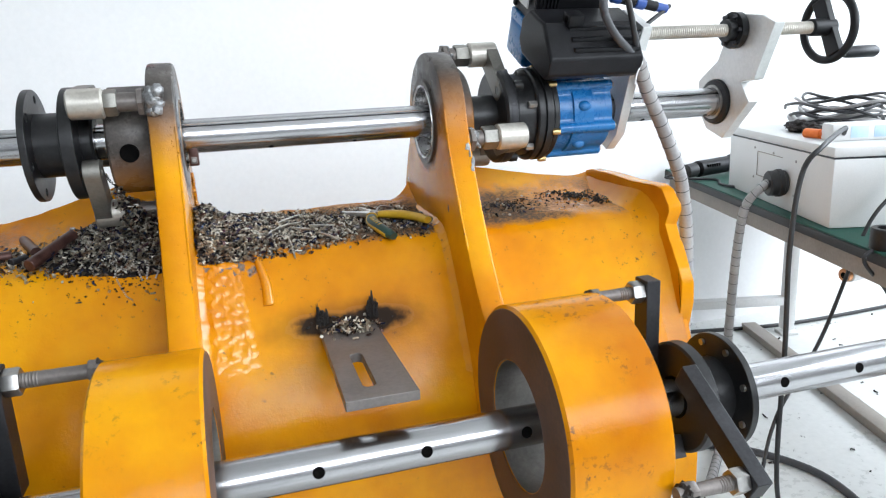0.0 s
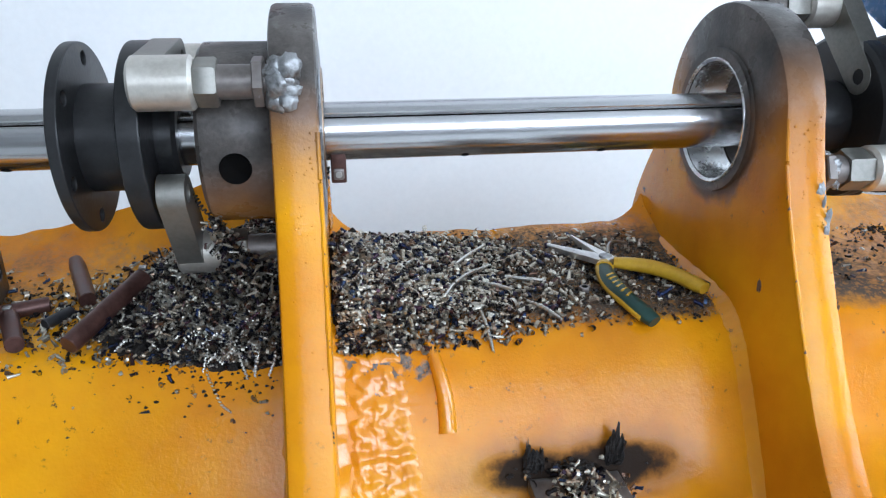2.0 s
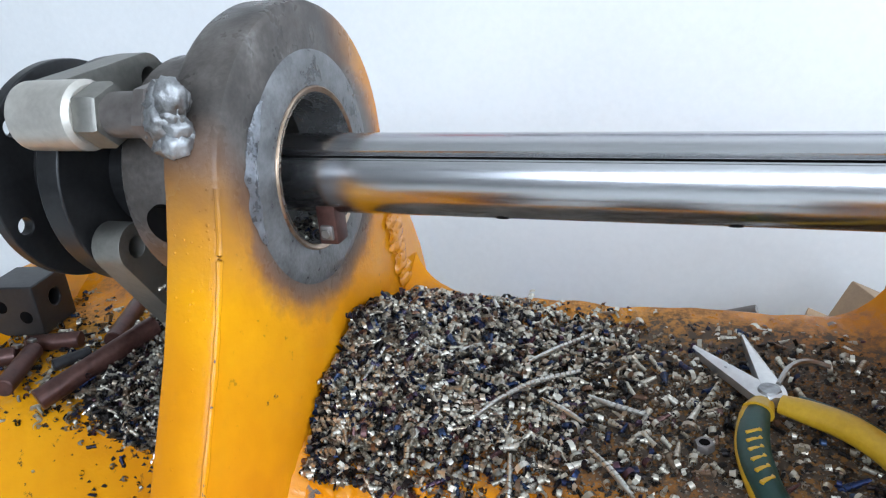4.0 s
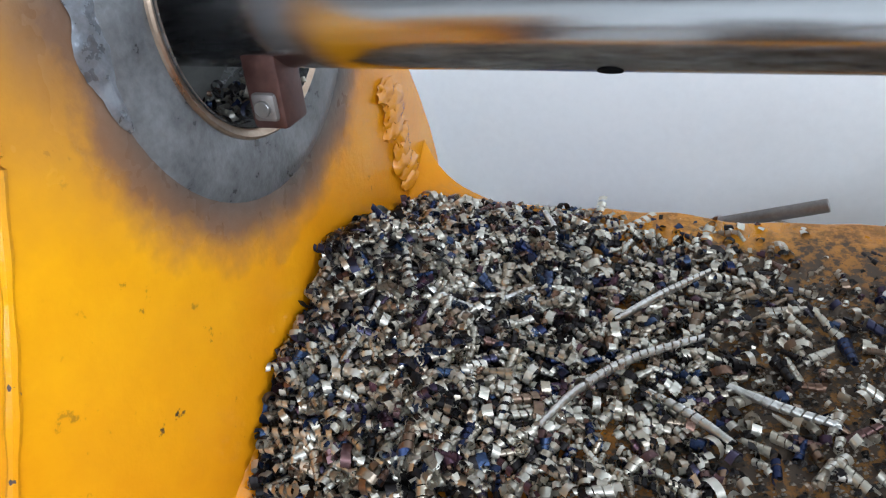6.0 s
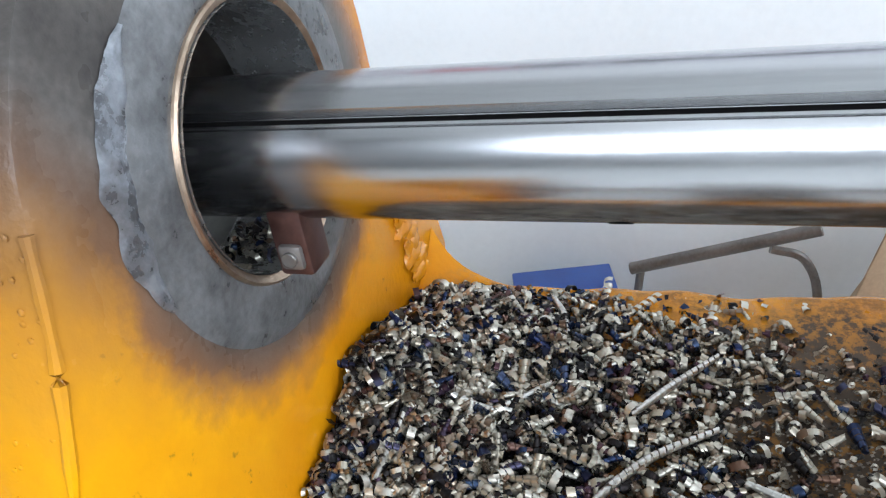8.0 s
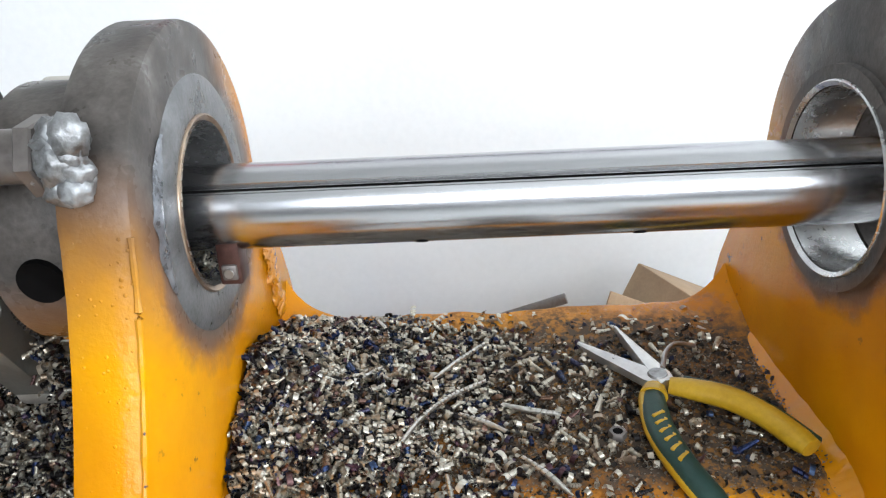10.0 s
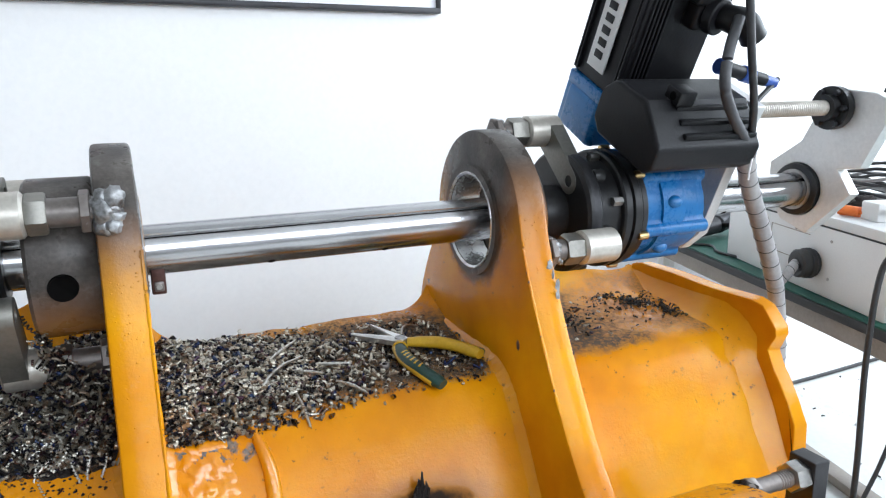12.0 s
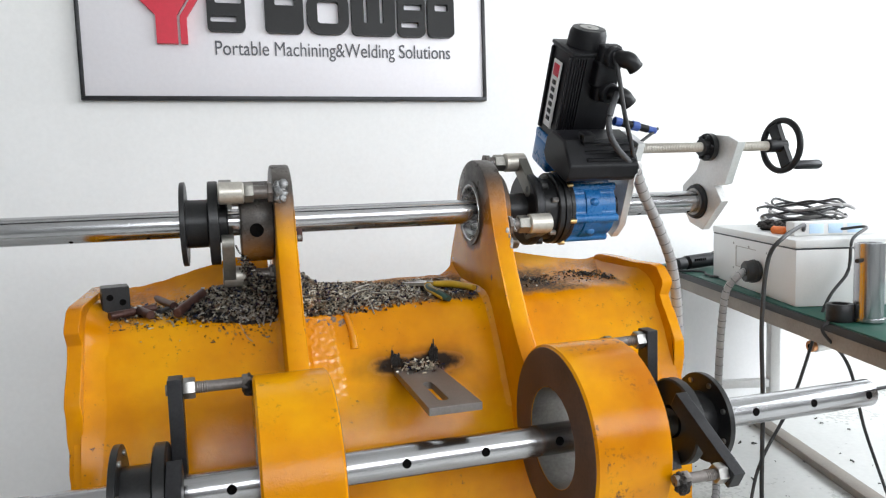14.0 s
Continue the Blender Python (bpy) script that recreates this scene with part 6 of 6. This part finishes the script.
for k in range(9):
    cx, cy = 0.46 + 0.02 * math.sin(k * 2.3), 0.24 + 0.02 * math.cos(k * 1.7)
    ra, rb = 0.17 + 0.02 * math.sin(k * 1.1), 0.115 + 0.02 * math.cos(k * 1.9)
    pts = [CM @ Vector((cx + ra * math.cos(a + k), cy + rb * math.sin(a + k), CH + 0.010 + 0.010 * k + 0.012 * math.sin(3 * a + k))) for a in (math.tau * j / 12 for j in range(12 + k % 3))]
    part("cable_loop", sweep(spline(pts, 6), 0.012 if k == 1 else 0.0045, 8), (M_GREYCAB, M_WRAP, M_RUBBER)[k % 3], coil, smooth=60)

# on the mat
gr = thing("angle_grinder", "dark grey angle grinder lying on the green mat", "power tool")
g0 = TM @ Vector((1.64, 0.14, TT + 0.034))
GM = Matrix.Translation(g0) @ pose(0, 0, 0, 0, 0, 12)
for args, m, nm in ((((-0.13, 0, 0), (0.05, 0, 0.004), 0.030), M_MOTOR, "grinder_body"), (((0.05, 0, 0.004), (0.12, 0, 0.016), 0.033), M_BAR, "gear_head"), (((-0.19, 0, -0.004), (-0.13, 0, 0), 0.026), M_RUBBER, "rear_grip")):
    part(nm, rod(*args, 20, ch=0.008), m, gr)
for k in range(6):
    part("air_slot", box((0.004, 0.064, 0.010), pose(-0.10 + 0.012 * k, 0, 0.012), 0.001), M_HOLE_SHADE, gr)
part("guard", lathe([(-0.002, 0), (-0.002, 0.058), (0.004, 0.062), (0.014, 0.062), (0.014, 0.059), (0.003, 0.056)], 0, 0, 36), M_BAR, gr).matrix_local = pose(0.10, -0.02, 0.034, 0, 70, 0)
gr.matrix_world = GM
cable("grinder_cable", [tuple(GM @ Vector((-0.19, 0, 0))), tuple(GM @ Vector((-0.26, 0.02, -0.02))), tuple(TM @ Vector((1.50, 0.06, TT + 0.006))), tuple(TM @ Vector((1.40, 0.04, TT + 0.006))), tuple(TM @ Vector((1.32, 0.07, TT + 0.006))), tuple(TM @ Vector((1.42, 0.10, TT + 0.006)))], 0.0045, M_RUBBER, "black grinder cable on the green mat")
cylo = thing("steel_cylinder", "polished steel cylinder standing on the green mat", "cylinder")
cb = Vector((1.510, -0.175, TT))
bm = lathe([(0, 0), (0, 0.038), (0.004, 0.042), (0.012, 0.042), (0.012, 0.037), (0.215, 0.037), (0.215, 0.031), (0.205, 0.030), (0.205, 0)], 0, 0, 48)
part("tube", bm, M_CHROME, cylo).matrix_world = Matrix.Translation(cb) @ pose(0, 0, 0, 0, -90, 0)
part("side_pin", rod(tuple(cb + Vector((-0.030, -0.005, 0.17))), tuple(cb + Vector((-0.055, -0.010, 0.17))), 0.006, 12), M_BLACK, cylo)
cup = thing("steel_ring", "short black steel ring standing on the green mat", "ring")
bm = lathe([(0, 0.020), (0, 0.033), (0.003, 0.035), (0.045, 0.035), (0.048, 0.033), (0.048, 0.022), (0.02, 0.020)], 0, 0, 40, True)
part("ring", bm, M_BLACK, cup).matrix_world = Matrix.Translation((1.455, -0.135, TT)) @ pose(0, 0, 0, 0, -90, 0)
torch = thing("tube_bar", "round pale steel tube with a copper tip under the table edge", "tube")
TD = Vector((1.85, 0.055, 0.592)) - Vector((1.54, 0.042, 0.578))
a = Vector((1.54, 0.042, 0.578))
part("tube", rod(tuple(a), tuple(a + TD * 2.6), 0.0205, 28), M_ALU, torch)
part("tip", rod(tuple(a - TD.normalized() * 0.014), tuple(a + TD.normalized() * 0.004), 0.0175, 24), M_COPPER, torch, "copper tip")
part("tip_hole", rod(tuple(a - TD.normalized() * 0.0146), tuple(a - TD.normalized() * 0.0139), 0.008, 16), M_HOLE_SHADE, torch)
part("hanger", on_table(box((0.03, 0.03, 0.09), pose(0.78, 0.32, TT - 0.075), 0.003)), M_EDGE, torch)

# on the floor
cable("floor_cable", [(1.25, 1.05, 0.008), (1.7, 1.12, 0.008), (2.3, 1.02, 0.008), (3.2, 1.05, 0.008)], 0.008, M_RUBBER, "black cable lying along the wall on the floor")
cable("floor_cable", [(1.00, 0.10, 0.010), (1.30, 0.30, 0.010), (1.52, 0.05, 0.010), (1.40, -0.30, 0.010), (1.05, -0.45, 0.010), (0.8, -0.2, 0.010)], 0.011, M_GREYCAB, "thick dark cable looped on the grey floor")
rack = thing("steel_rod_stand", "bent dark steel rod leaning behind the yellow linkage", "steel rod")
part("rod", rod((0.10, 0.95, 0.370), (0.415, 0.92, 0.482), 0.012, 14), M_TABST, rack)
part("leg", sweep(spline([(0.34, 0.93, 0.435), (0.40, 0.93, 0.41), (0.43, 0.93, 0.30), (0.44, 0.93, 0.0)], 8), 0.008, 10), M_TABST, rack)
part("leg", rod((0.12, 0.95, 0.375), (0.08, 0.97, 0.0), 0.008, 10), M_TABST, rack)
boxx = thing("cardboard_box", "brown cardboard box leaning on its edge behind the linkage", "box")
part("carton", box((0.22, 0.20, 0.46), pose(0.62, 0.93, 0.257, 0, 28, 20), 0.004), M_CARD, boxx)
part("flap", box((0.20, 0.004, 0.13), pose(0.555, 0.86, 0.425, -14, 28, 20), 0.001), M_CARD, boxx, "pale folded flap")
crate = thing("plastic_crate", "blue plastic crate standing on the floor near the wall", "crate")
part("crate_body", box((0.20, 0.20, 0.264), pose(-0.03, 0.98, 0.132, 0, 0, 15), 0.006), M_BLUEP, crate)
part("crate_rim", box((0.215, 0.215, 0.016), pose(-0.03, 0.98, 0.272, 0, 0, 15), 0.004), M_BLUEP, crate)
specks = []
for _ in range(260):
    specks.append((rng.uniform(0.9, 3.2), rng.uniform(-0.9, 1.1), 0.002))
swarf("floor_swarf", specks, "scattered dark chips on the grey floor", (0.8, 2.0)).data.materials[0] = M_GRIT
